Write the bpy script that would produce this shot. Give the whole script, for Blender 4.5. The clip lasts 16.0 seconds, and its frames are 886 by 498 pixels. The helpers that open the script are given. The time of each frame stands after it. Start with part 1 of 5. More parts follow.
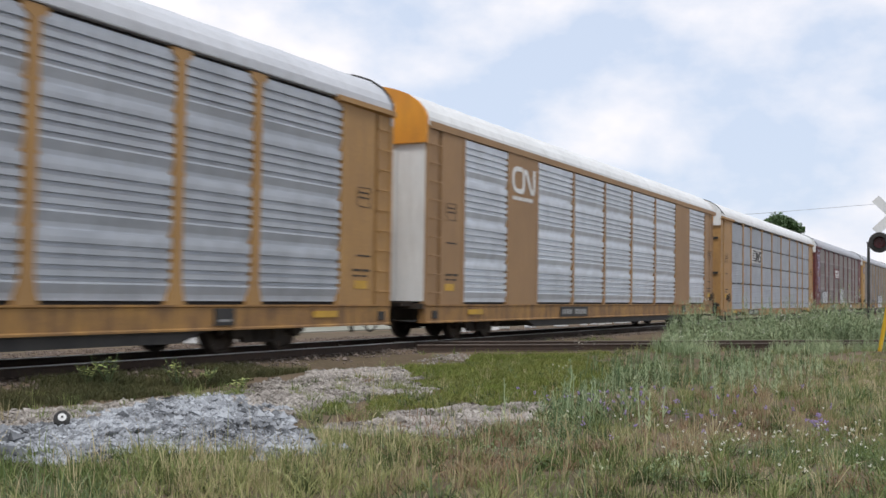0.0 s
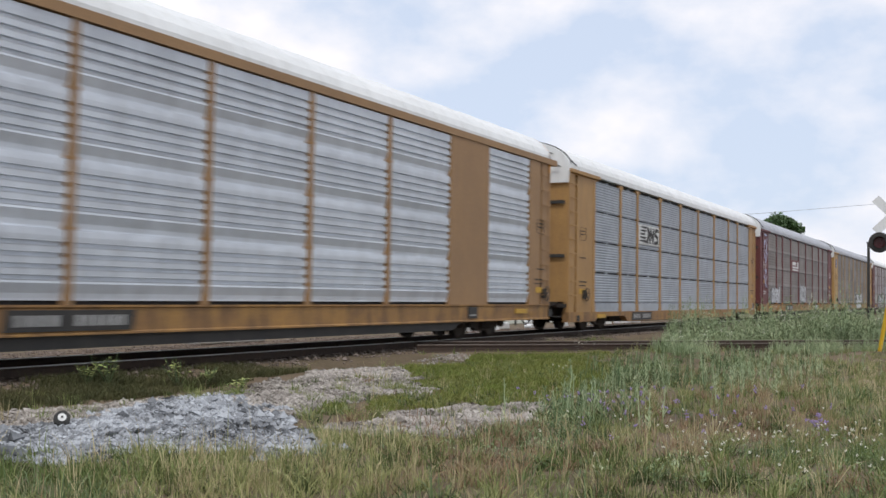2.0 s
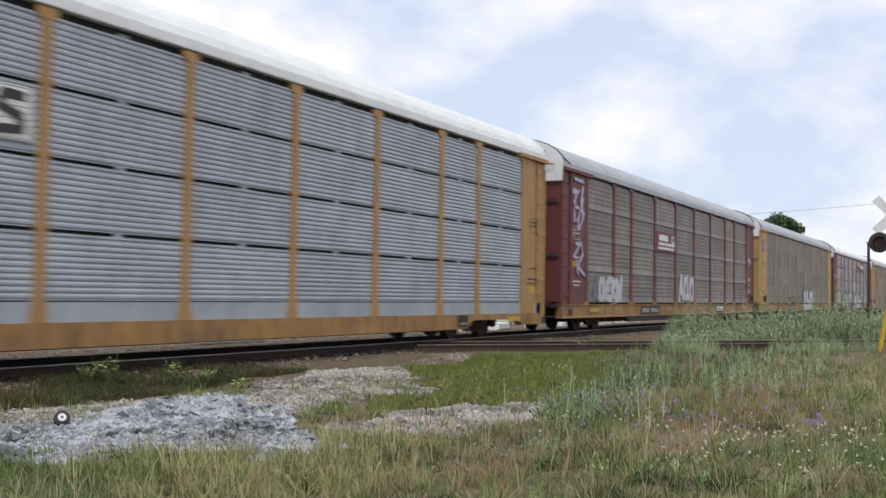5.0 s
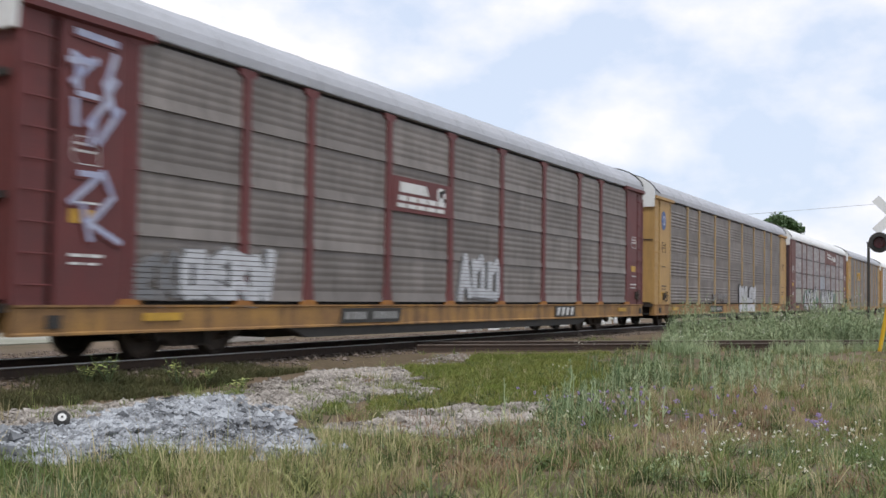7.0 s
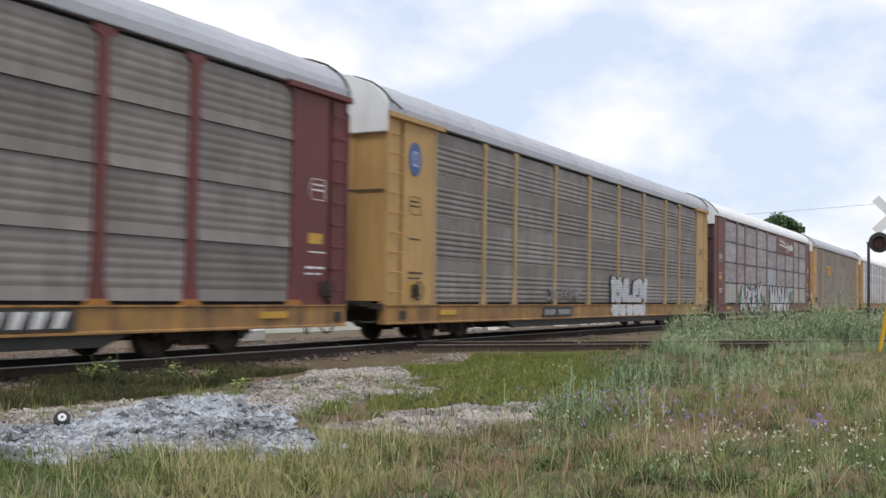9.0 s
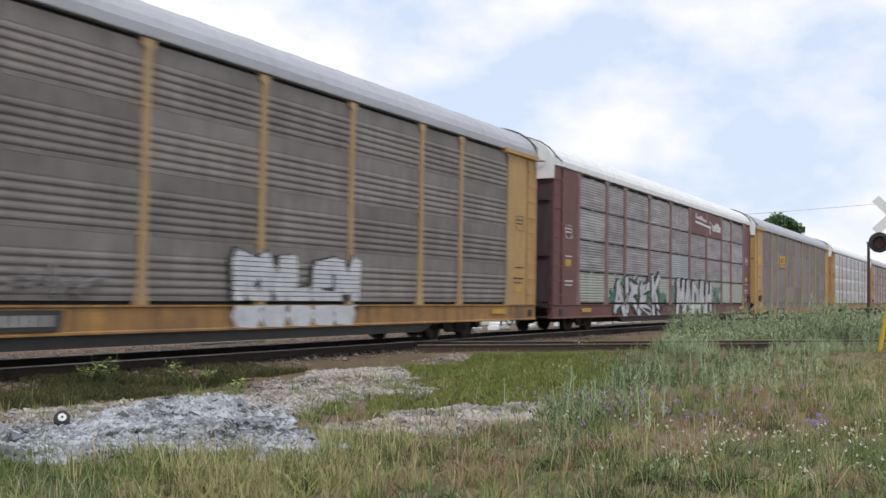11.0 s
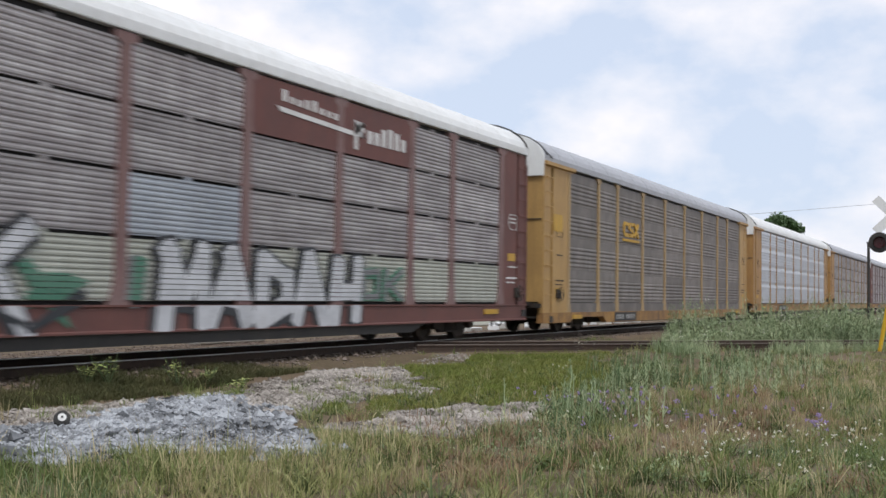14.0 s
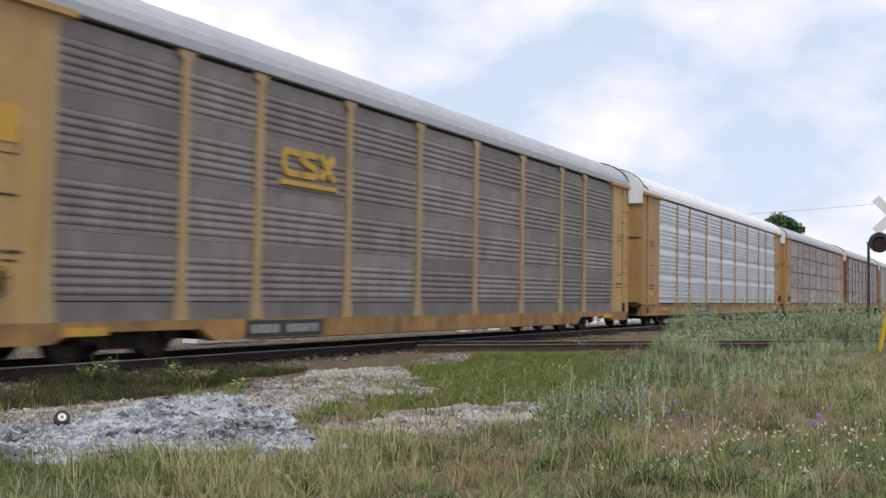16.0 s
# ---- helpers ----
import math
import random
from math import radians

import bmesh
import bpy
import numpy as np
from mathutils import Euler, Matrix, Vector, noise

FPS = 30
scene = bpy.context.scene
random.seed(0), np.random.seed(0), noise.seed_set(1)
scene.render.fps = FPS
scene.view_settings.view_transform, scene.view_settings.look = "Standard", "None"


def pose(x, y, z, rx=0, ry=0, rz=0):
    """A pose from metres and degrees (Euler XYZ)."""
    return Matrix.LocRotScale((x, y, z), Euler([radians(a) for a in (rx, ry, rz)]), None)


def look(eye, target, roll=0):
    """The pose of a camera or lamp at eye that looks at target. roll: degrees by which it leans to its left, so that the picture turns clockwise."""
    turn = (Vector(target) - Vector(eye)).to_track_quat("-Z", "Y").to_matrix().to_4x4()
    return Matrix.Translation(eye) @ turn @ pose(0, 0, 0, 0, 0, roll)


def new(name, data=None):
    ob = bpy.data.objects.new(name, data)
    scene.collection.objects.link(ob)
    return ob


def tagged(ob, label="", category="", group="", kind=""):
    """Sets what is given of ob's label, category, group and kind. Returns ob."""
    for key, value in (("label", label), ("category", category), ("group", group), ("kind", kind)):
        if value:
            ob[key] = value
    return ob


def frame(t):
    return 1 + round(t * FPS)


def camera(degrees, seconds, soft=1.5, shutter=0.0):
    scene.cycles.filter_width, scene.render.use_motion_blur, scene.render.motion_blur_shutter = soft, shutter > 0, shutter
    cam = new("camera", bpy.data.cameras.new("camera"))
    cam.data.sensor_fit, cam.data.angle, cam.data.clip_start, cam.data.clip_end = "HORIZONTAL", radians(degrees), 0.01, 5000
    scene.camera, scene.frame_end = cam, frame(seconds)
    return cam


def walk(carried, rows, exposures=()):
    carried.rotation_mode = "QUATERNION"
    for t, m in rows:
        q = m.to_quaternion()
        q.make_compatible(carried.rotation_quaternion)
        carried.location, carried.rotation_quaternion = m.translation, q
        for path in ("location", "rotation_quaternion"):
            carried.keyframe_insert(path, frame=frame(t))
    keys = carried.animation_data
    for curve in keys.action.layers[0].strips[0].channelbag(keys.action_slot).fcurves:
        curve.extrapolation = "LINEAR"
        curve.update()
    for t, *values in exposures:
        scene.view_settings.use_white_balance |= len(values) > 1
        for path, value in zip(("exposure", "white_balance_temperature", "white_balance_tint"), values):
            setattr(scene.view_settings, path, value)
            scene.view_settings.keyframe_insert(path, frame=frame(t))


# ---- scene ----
# World: x runs along the main track (the train comes from +x), y away from the camera, z up; z = 0 is the field.
RAIL = 0.27            # height of the rail tops
MID = 12.88            # y of the main track's centre line
SPEED = 9.708          # train speed, m/s
PITCH = 28.626         # from coupled car to coupled car
FIRST = 20.50          # x of the leading end of car 0 at the start

cam = camera(45.93, 16.0, soft=1.5, shutter=0.6)
AZ, TILT = radians(27.97), radians(2.54)
EYE = Vector((0.0, 0.0, 1.36))
AHEAD = EYE + Vector((math.cos(AZ) * math.cos(TILT), math.sin(AZ) * math.cos(TILT), math.sin(TILT)))
walk(cam, [(0, look(EYE, AHEAD, 0.86)), (16, look(EYE, AHEAD, 0.86))],
     [(0, -0.08), (3, -0.08), (6.5, 0.0), (9, 0.02), (11.5, 0.0), (13.5, -0.08), (16, -0.04)])

# ---------------------------------------------------------------- light
world = bpy.data.worlds.new("sky")
scene.world = world
world.use_nodes = True
wn, wl = world.node_tree.nodes, world.node_tree.links
wn.clear()
w_out = wn.new("ShaderNodeOutputWorld")
w_bg = wn.new("ShaderNodeBackground")
w_sky = wn.new("ShaderNodeTexSky")
w_sky.sky_type = "NISHITA"
w_sky.sun_disc = False
w_sky.sun_elevation = radians(58)
w_sky.sun_rotation = radians(230)
w_sky.air_density = 1.0
w_sky.dust_density = 1.5
w_co = wn.new("ShaderNodeTexCoord")
w_map = wn.new("ShaderNodeMapping")
w_map.inputs["Scale"].default_value = (1.0, 1.0, 1.7)
w_map.inputs["Location"].default_value = (0.62, 0.45, 0.3)
w_n1 = wn.new("ShaderNodeTexNoise")
w_n1.inputs["Scale"].default_value = 6.5
w_n1.inputs["Detail"].default_value = 8.0
w_n1.inputs["Roughness"].default_value = 0.52
w_ramp = wn.new("ShaderNodeValToRGB")
w_ramp.color_ramp.elements[0].position = 0.40
w_ramp.color_ramp.elements[0].color = (0, 0, 0, 1)
w_ramp.color_ramp.elements[1].position = 0.68
w_ramp.color_ramp.elements[1].color = (1, 1, 1, 1)
w_haze = wn.new("ShaderNodeMix")
w_haze.data_type = "RGBA"
w_haze.inputs[0].default_value = 0.82
w_haze.inputs[7].default_value = (7.75, 8.8, 10.75, 1)
w_cloud = wn.new("ShaderNodeMix")
w_cloud.data_type = "RGBA"
w_cloud.inputs[7].default_value = (11.0, 10.7, 11.0, 1)
w_bg.inputs["Strength"].default_value = 0.1
wl.new(w_co.outputs["Generated"], w_map.inputs["Vector"])
wl.new(w_map.outputs["Vector"], w_n1.inputs["Vector"])
wl.new(w_n1.outputs["Fac"], w_ramp.inputs["Fac"])
wl.new(w_sky.outputs["Color"], w_haze.inputs[6])
wl.new(w_haze.outputs[2], w_cloud.inputs[6])
wl.new(w_ramp.outputs["Color"], w_cloud.inputs[0])
wl.new(w_cloud.outputs[2], w_bg.inputs["Color"])
wl.new(w_bg.outputs["Background"], w_out.inputs["Surface"])

sun = new("sun", bpy.data.lights.new("sun", "SUN"))
sun.data.energy = 1.8
sun.data.angle = radians(14)
sun.data.color = (1.0, 0.97, 0.93)
sun.matrix_world = look((-30, -18, 55), (0, 0, 0))


# ---------------------------------------------------------------- materials
def material(name, a, b, scale=3.0, rough=0.6, metal=0.0, fine=40.0, bump=0.15, stretch=(1, 1, 1), dirt=None,
             amount=0.35, island=False, spec=0.4, each=0.0):
    """Two-scale noise between the colours a and b, with streaks of dirt and a fine bump."""
    m = bpy.data.materials.new(name)
    m.use_nodes = True
    n, l = m.node_tree.nodes, m.node_tree.links
    p = n["Principled BSDF"]
    p.inputs["Roughness"].default_value = rough
    p.inputs["Metallic"].default_value = metal
    p.inputs["Specular IOR Level"].default_value = spec
    co = n.new("ShaderNodeTexCoord")
    info = n.new("ShaderNodeObjectInfo")
    off = n.new("ShaderNodeVectorMath")
    off.operation = "SCALE"
    off.inputs[0].default_value = (37.0, 11.0, 23.0)
    l.new(info.outputs["Random"], off.inputs["Scale"])
    add = n.new("ShaderNodeVectorMath")
    l.new(co.outputs["Object"], add.inputs[0])
    l.new(off.outputs["Vector"], add.inputs[1])
    mp = n.new("ShaderNodeMapping")
    mp.inputs["Scale"].default_value = stretch
    l.new(add.outputs["Vector"], mp.inputs["Vector"])
    big = n.new("ShaderNodeTexNoise")
    big.inputs["Scale"].default_value = scale
    big.inputs["Detail"].default_value = 6
    big.inputs["Roughness"].default_value = 0.6
    l.new(mp.outputs["Vector"], big.inputs["Vector"])
    ramp = n.new("ShaderNodeMapRange")
    ramp.inputs[1].default_value, ramp.inputs[2].default_value = 0.3, 0.7
    l.new(big.outputs["Fac"], ramp.inputs[0])
    mix = n.new("ShaderNodeMix")
    mix.data_type = "RGBA"
    mix.inputs[6].default_value = (*a, 1)
    mix.inputs[7].default_value = (*b, 1)
    if island:
        geo = n.new("ShaderNodeNewGeometry")
        mm = n.new("ShaderNodeMath")
        mm.operation = "MULTIPLY_ADD"
        mm.inputs[1].default_value = 0.72
        sub = n.new("ShaderNodeMath")
        sub.operation = "MULTIPLY_ADD"
        sub.inputs[1].default_value, sub.inputs[2].default_value = 0.9, -0.40
        l.new(ramp.outputs[0], sub.inputs[0])
        l.new(geo.outputs["Random Per Island"], mm.inputs[0])
        l.new(sub.outputs[0], mm.inputs[2])
        mm.use_clamp = True
        l.new(mm.outputs[0], mix.inputs[0])
    else:
        l.new(ramp.outputs[0], mix.inputs[0])
    last = mix.outputs[2]
    small = n.new("ShaderNodeTexNoise")
    small.inputs["Scale"].default_value = fine
    small.inputs["Detail"].default_value = 4
    l.new(mp.outputs["Vector"], small.inputs["Vector"])
    if dirt:
        mp2 = n.new("ShaderNodeMapping")
        mp2.inputs["Scale"].default_value = (2.2, 2.2, 0.35)
        l.new(add.outputs["Vector"], mp2.inputs["Vector"])
        st = n.new("ShaderNodeTexNoise")
        st.inputs["Scale"].default_value = 2.4
        st.inputs["Detail"].default_value = 8
        st.inputs["Roughness"].default_value = 0.7
        l.new(mp2.outputs["Vector"], st.inputs["Vector"])
        r2 = n.new("ShaderNodeMapRange")
        r2.inputs[1].default_value, r2.inputs[2].default_value = 0.45, 0.75
        r2.inputs[4].default_value = amount
        l.new(st.outputs["Fac"], r2.inputs[0])
        mix2 = n.new("ShaderNodeMix")
        mix2.data_type = "RGBA"
        mix2.inputs[7].default_value = (*dirt, 1)
        l.new(r2.outputs[0], mix2.inputs[0])
        l.new(last, mix2.inputs[6])
        last = mix2.outputs[2]
    if each:
        # every sheet a little lighter or darker than the next
        ev = n.new("ShaderNodeMapRange")
        ev.inputs[3].default_value, ev.inputs[4].default_value = 1 - each, 1 + each
        l.new(info.outputs["Random"], ev.inputs[0])
        sc = n.new("ShaderNodeVectorMath")
        sc.operation = "SCALE"
        l.new(last, sc.inputs[0])
        l.new(ev.outputs[0], sc.inputs["Scale"])
        last = sc.outputs["Vector"]
    vary = n.new("ShaderNodeMix")
    vary.data_type = "RGBA"
    vary.blend_type = "OVERLAY"
    vary.inputs[0].default_value = 0.35
    l.new(last, vary.inputs[6])
    l.new(small.outputs["Fac"], vary.inputs[7])
    l.new(vary.outputs[2], p.inputs["Base Color"])
    rr = n.new("ShaderNodeMapRange")
    rr.inputs[3].default_value, rr.inputs[4].default_value = max(0.05, rough - 0.12), min(1, rough + 0.12)
    l.new(small.outputs["Fac"], rr.inputs[0])
    l.new(rr.outputs[0], p.inputs["Roughness"])
    if bump:
        bp = n.new("ShaderNodeBump")
        bp.inputs["Strength"].default_value = bump
        bp.inputs["Distance"].default_value = 0.01
        l.new(small.outputs["Fac"], bp.inputs["Height"])
        l.new(bp.outputs["Normal"], p.inputs["Normal"])
    return m


RUST = (0.10, 0.055, 0.03)
GRIME = (0.09, 0.075, 0.06)
M = {
    "yellow": material("yellow_paint", (0.41, 0.235, 0.082), (0.335, 0.19, 0.072), 0.8, 0.6, dirt=(0.20, 0.12, 0.065), amount=0.5),
    "pale_gold": material("faded_yellow_paint", (0.42, 0.295, 0.145), (0.34, 0.235, 0.12), 0.9, 0.65, dirt=(0.20, 0.14, 0.09), amount=0.5),
    "gold": material("golden_yellow_paint", (0.48, 0.30, 0.108), (0.40, 0.245, 0.092), 0.8, 0.6, dirt=(0.22, 0.13, 0.065), amount=0.45),
    "worn": material("worn_yellow_paint", (0.41, 0.225, 0.065), (0.22, 0.12, 0.055), 1.7, 0.68, dirt=(0.075, 0.048, 0.034), amount=0.95),
    "tan": material("tan_paint", (0.335, 0.20, 0.095), (0.275, 0.165, 0.082), 0.7, 0.65, dirt=(0.22, 0.14, 0.08), amount=0.4),
    "foot_paint": material("rusty_orange_paint", (0.40, 0.17, 0.035), (0.30, 0.12, 0.035), 3.0, 0.7, dirt=RUST, amount=0.4),
    "orange": material("orange_paint", (0.75, 0.32, 0.03), (0.62, 0.25, 0.03), 1.0, 0.55, dirt=GRIME, amount=0.25),
    "maroon": material("maroon_paint", (0.155, 0.04, 0.038), (0.115, 0.034, 0.034), 1.0, 0.6, dirt=(0.09, 0.05, 0.045), amount=0.5),
    "red_brown": material("red_brown_paint", (0.17, 0.068, 0.055), (0.125, 0.055, 0.048), 1.0, 0.65, dirt=(0.09, 0.06, 0.055), amount=0.5),
    "faded_red": material("faded_red_brown_paint", (0.235, 0.145, 0.135), (0.17, 0.095, 0.088), 1.3, 0.7, dirt=(0.26, 0.22, 0.21), amount=0.5),
    "dark_maroon": material("dark_maroon_paint", (0.060, 0.034, 0.040), (0.042, 0.027, 0.032), 1.2, 0.65, dirt=(0.10, 0.07, 0.07), amount=0.5),
    "white": material("white_paint", (0.78, 0.79, 0.78), (0.68, 0.69, 0.68), 0.9, 0.55, dirt=(0.35, 0.32, 0.28), amount=0.3),
    "roof_grey": material("grey_roof_paint", (0.43, 0.44, 0.47), (0.355, 0.365, 0.39), 0.7, 0.6, dirt=(0.22, 0.21, 0.2), amount=0.35),
    "roof_pale": material("pale_roof_paint", (0.60, 0.615, 0.64), (0.50, 0.515, 0.54), 0.7, 0.55, dirt=(0.33, 0.32, 0.31), amount=0.35),
    "galv_bright": material("galvanised_sheet", (0.68, 0.72, 0.77), (0.53, 0.56, 0.60), 1.6, 0.42, 0.25, 60, 0.08, dirt=(0.30, 0.29, 0.28), amount=0.3, each=0.06),
    "galv": material("dulled_galvanised_sheet", (0.40, 0.43, 0.465), (0.30, 0.325, 0.36), 1.3, 0.5, 0.2, 60, 0.08, dirt=(0.20, 0.19, 0.18), amount=0.4, each=0.06),
    "galv_mid": material("plain_galvanised_sheet", (0.50, 0.53, 0.57), (0.39, 0.415, 0.45), 1.3, 0.48, 0.2, 60, 0.08, dirt=(0.24, 0.23, 0.22), amount=0.4, each=0.06),
    "weathered": material("weathered_sheet", (0.250, 0.225, 0.206), (0.168, 0.149, 0.136), 1.1, 0.62, 0.2, 50, 0.1, dirt=(0.085, 0.075, 0.065), amount=0.55, each=0.13),
    "brown_grey": material("brown_grey_sheet", (0.44, 0.42, 0.415), (0.24, 0.22, 0.22), 1.6, 0.62, 0.2, 50, 0.1, stretch=(0.5, 1, 2.5), dirt=(0.15, 0.12, 0.115), amount=0.5, each=0.13),
    "pale_sheet": material("pale_greenish_sheet", (0.44, 0.45, 0.39), (0.35, 0.355, 0.31), 1.2, 0.6, 0.15, 50, 0.1, dirt=(0.16, 0.14, 0.12), amount=0.5, each=0.06),
    "black": material("black_paint", (0.028, 0.027, 0.027), (0.045, 0.042, 0.038), 2.0, 0.7, dirt=GRIME, amount=0.3),
    "iron": material("grimy_iron", (0.032, 0.029, 0.027), (0.055, 0.046, 0.038), 3.0, 0.75, 0.2, dirt=RUST, amount=0.4),
    "wheel": material("wheel_steel", (0.045, 0.037, 0.032), (0.075, 0.06, 0.048), 4.0, 0.6, 0.5, dirt=RUST, amount=0.4),
    # near-black for the unlit car interior; the shade is in the colour
    "dark": material("interior_shade", (0.02, 0.02, 0.02), (0.03, 0.03, 0.03), 2.0, 0.9),
    "sign_white": material("white_lettering", (0.74, 0.74, 0.72), (0.62, 0.62, 0.60), 2.0, 0.6, dirt=GRIME, amount=0.2),
    "sign_worn": material("worn_white_lettering", (0.42, 0.42, 0.41), (0.22, 0.22, 0.21), 6.0, 0.65, dirt=GRIME, amount=0.6),
    "decal_yellow": material("yellow_decal", (0.58, 0.34, 0.04), (0.46, 0.27, 0.04), 2.0, 0.55, dirt=GRIME, amount=0.3),
    "spray_white": material("white_spray_paint", (0.64, 0.65, 0.67), (0.46, 0.47, 0.49), 2.5, 0.65, dirt=(0.25, 0.25, 0.26), amount=0.5),
    "spray_grey": material("grey_spray_paint", (0.16, 0.165, 0.17), (0.22, 0.22, 0.225), 2.5, 0.65),
    "spray_green": material("green_spray_paint", (0.04, 0.17, 0.11), (0.12, 0.22, 0.16), 2.5, 0.65),
    "spray_black": material("black_spray_paint", (0.03, 0.035, 0.04), (0.05, 0.05, 0.055), 2.5, 0.65),
    "spray_blue": material("blue_spray_paint", (0.30, 0.33, 0.50), (0.45, 0.47, 0.56), 2.5, 0.65),
    "blue": material("blue_emblem_paint", (0.05, 0.10, 0.25), (0.07, 0.13, 0.28), 2.5, 0.6),
    "rail": material("rusty_rail", (0.075, 0.05, 0.036), (0.055, 0.04, 0.032), 3.0, 0.7, 0.3, dirt=RUST, amount=0.4),
    "rail_top": material("worn_rail_head", (0.62, 0.61, 0.60), (0.52, 0.51, 0.50), 3.0, 0.5, 0.5),
    "rail_dull": material("dull_rail_head", (0.25, 0.215, 0.185), (0.16, 0.13, 0.11), 3.0, 0.7, 0.2),
    "tie": material("creosoted_timber", (0.07, 0.052, 0.04), (0.11, 0.085, 0.065), 5.0, 0.85, stretch=(6, 1, 1), bump=0.4),
    "soil": material("dry_soil", (0.19, 0.14, 0.10), (0.105, 0.085, 0.052), 0.45, 0.95, fine=14, bump=0.8, spec=0.08),
    "lot": material("pale_gravel", (0.36, 0.35, 0.31), (0.24, 0.24, 0.18), 0.25, 0.95, fine=22, bump=0.7, spec=0.08),
    "ballast": material("brown_ballast", (0.24, 0.195, 0.165), (0.11, 0.088, 0.072), 1.2, 0.95, fine=25, bump=0.9, island=True, spec=0.08),
    "gravel": material("white_gravel", (0.45, 0.47, 0.495), (0.04, 0.042, 0.045), 1.5, 0.85, fine=40, island=True, spec=0.08),
    "gravel_old": material("dusty_gravel", (0.43, 0.395, 0.355), (0.085, 0.072, 0.06), 1.5, 0.9, fine=40, island=True, spec=0.08),
    "dark_grass": material("dark_grass", (0.040, 0.062, 0.022), (0.105, 0.130, 0.045), 0.5, 0.75, fine=3, bump=0, island=True, spec=0.2),
    "grass": material("field_grass", (0.110, 0.160, 0.045), (0.355, 0.35, 0.15), 0.5, 0.75, fine=3, bump=0, island=True, spec=0.2),
    "lawn": material("short_grass", (0.135, 0.175, 0.036), (0.23, 0.23, 0.07), 0.6, 0.75, fine=3, bump=0, island=True, spec=0.2),
    "weed": material("weed_green", (0.075, 0.125, 0.055), (0.225, 0.285, 0.135), 0.8, 0.7, fine=3, bump=0, island=True, spec=0.25),
    "tall_weed": material("grey_green_leaves", (0.19, 0.26, 0.13), (0.46, 0.51, 0.31), 0.8, 0.7, fine=3, bump=0, island=True, spec=0.25),
    # dark olive of the weeds, with the train's shade mixed into the colour
    "verge": material("shaded_verge_green", (0.050, 0.056, 0.022), (0.115, 0.108, 0.048), 0.8, 0.75, fine=3, bump=0, island=True, spec=0.2),
    "straw": material("dry_stalks", (0.55, 0.48, 0.28), (0.36, 0.29, 0.16), 0.8, 0.8, fine=3, bump=0, island=True, spec=0.2),
    "reddish": material("reddish_dry_grass", (0.20, 0.115, 0.075), (0.37, 0.27, 0.16), 0.8, 0.8, fine=3, bump=0, island=True, spec=0.2),
    "purple": material("purple_petals", (0.27, 0.19, 0.40), (0.38, 0.30, 0.48), 3.0, 0.6, fine=3, bump=0, island=True),
    "petal": material("white_petals", (0.75, 0.74, 0.66), (0.62, 0.60, 0.45), 3.0, 0.6, fine=3, bump=0, island=True),
    "leaf": material("tree_leaves", (0.030, 0.065, 0.018), (0.065, 0.115, 0.035), 0.4, 0.6, fine=3, bump=0, island=True),
    "young_leaf": material("pale_leaves", (0.36, 0.38, 0.12), (0.20, 0.27, 0.08), 2.0, 0.6, fine=3, bump=0, island=True),
    "bark": material("bark", (0.10, 0.075, 0.05), (0.06, 0.045, 0.035), 3.0, 0.9, bump=0.6),
    "rubber": material("black_rubber", (0.03, 0.03, 0.03), (0.045, 0.043, 0.04), 5.0, 0.8),
    "galv_pole": material("galvanised_pole", (0.40, 0.41, 0.42), (0.30, 0.31, 0.32), 2.0, 0.5, 0.5),
    "guard": material("yellow_plastic", (0.72, 0.46, 0.03), (0.62, 0.38, 0.03), 2.0, 0.5),
    "lens": material("red_lens", (0.12, 0.012, 0.015), (0.10, 0.012, 0.015), 2.0, 0.25),
    "concrete": material("white_concrete", (0.74, 0.75, 0.75), (0.66, 0.67, 0.67), 2.0, 0.8),
}


# ---------------------------------------------------------------- mesh helpers
def box(bm, x0, x1, y0, y1, z0, z1):
    v = [bm.verts.new(p) for p in ((x0, y0, z0), (x1, y0, z0), (x1, y1, z0), (x0, y1, z0),
                                   (x0, y0, z1), (x1, y0, z1), (x1, y1, z1), (x0, y1, z1))]
    for q in ((0, 3, 2, 1), (4, 5, 6, 7), (0, 1, 5, 4), (1, 2, 6, 5), (2, 3, 7, 6), (3, 0, 4, 7)):
        bm.faces.new([v[i] for i in q])


def prism(bm, outline, axis, a, b):
    """A closed solid: a 2D outline pushed from a to b along the axis; outline is (y, z), (x, z) or (x, y) for x, y, z."""
    def at(p, c):
        return {"x": (c, p[0], p[1]), "y": (p[0], c, p[1]), "z": (p[0], p[1], c)}[axis]
    va = [bm.verts.new(at(p, a)) for p in outline]
    vb = [bm.verts.new(at(p, b)) for p in outline]
    k = len(outline)
    fs = [bm.faces.new(va), bm.faces.new(vb[::-1])]
    for i in range(k):
        fs.append(bm.faces.new((va[i], vb[i], vb[(i + 1) % k], va[(i + 1) % k])))
    bmesh.ops.recalc_face_normals(bm, faces=fs)


def rod(bm, p, q, r, sides=8, r2=None):
    """A round bar from p to q."""
    p, q = Vector(p), Vector(q)
    m = Matrix.Translation((p + q) / 2) @ (q - p).to_track_quat("Z", "Y").to_matrix().to_4x4()
    bmesh.ops.create_cone(bm, cap_ends=True, segments=sides, radius1=r, radius2=r if r2 is None else r2,
                          depth=(q - p).length, matrix=m)


def mesh_of(bm, name, mat, smooth=False):
    me = bpy.data.meshes.new(name)
    bm.to_mesh(me)
    bm.free()
    me.materials.append(mat)
    if smooth:
        me.shade_smooth()
    return me


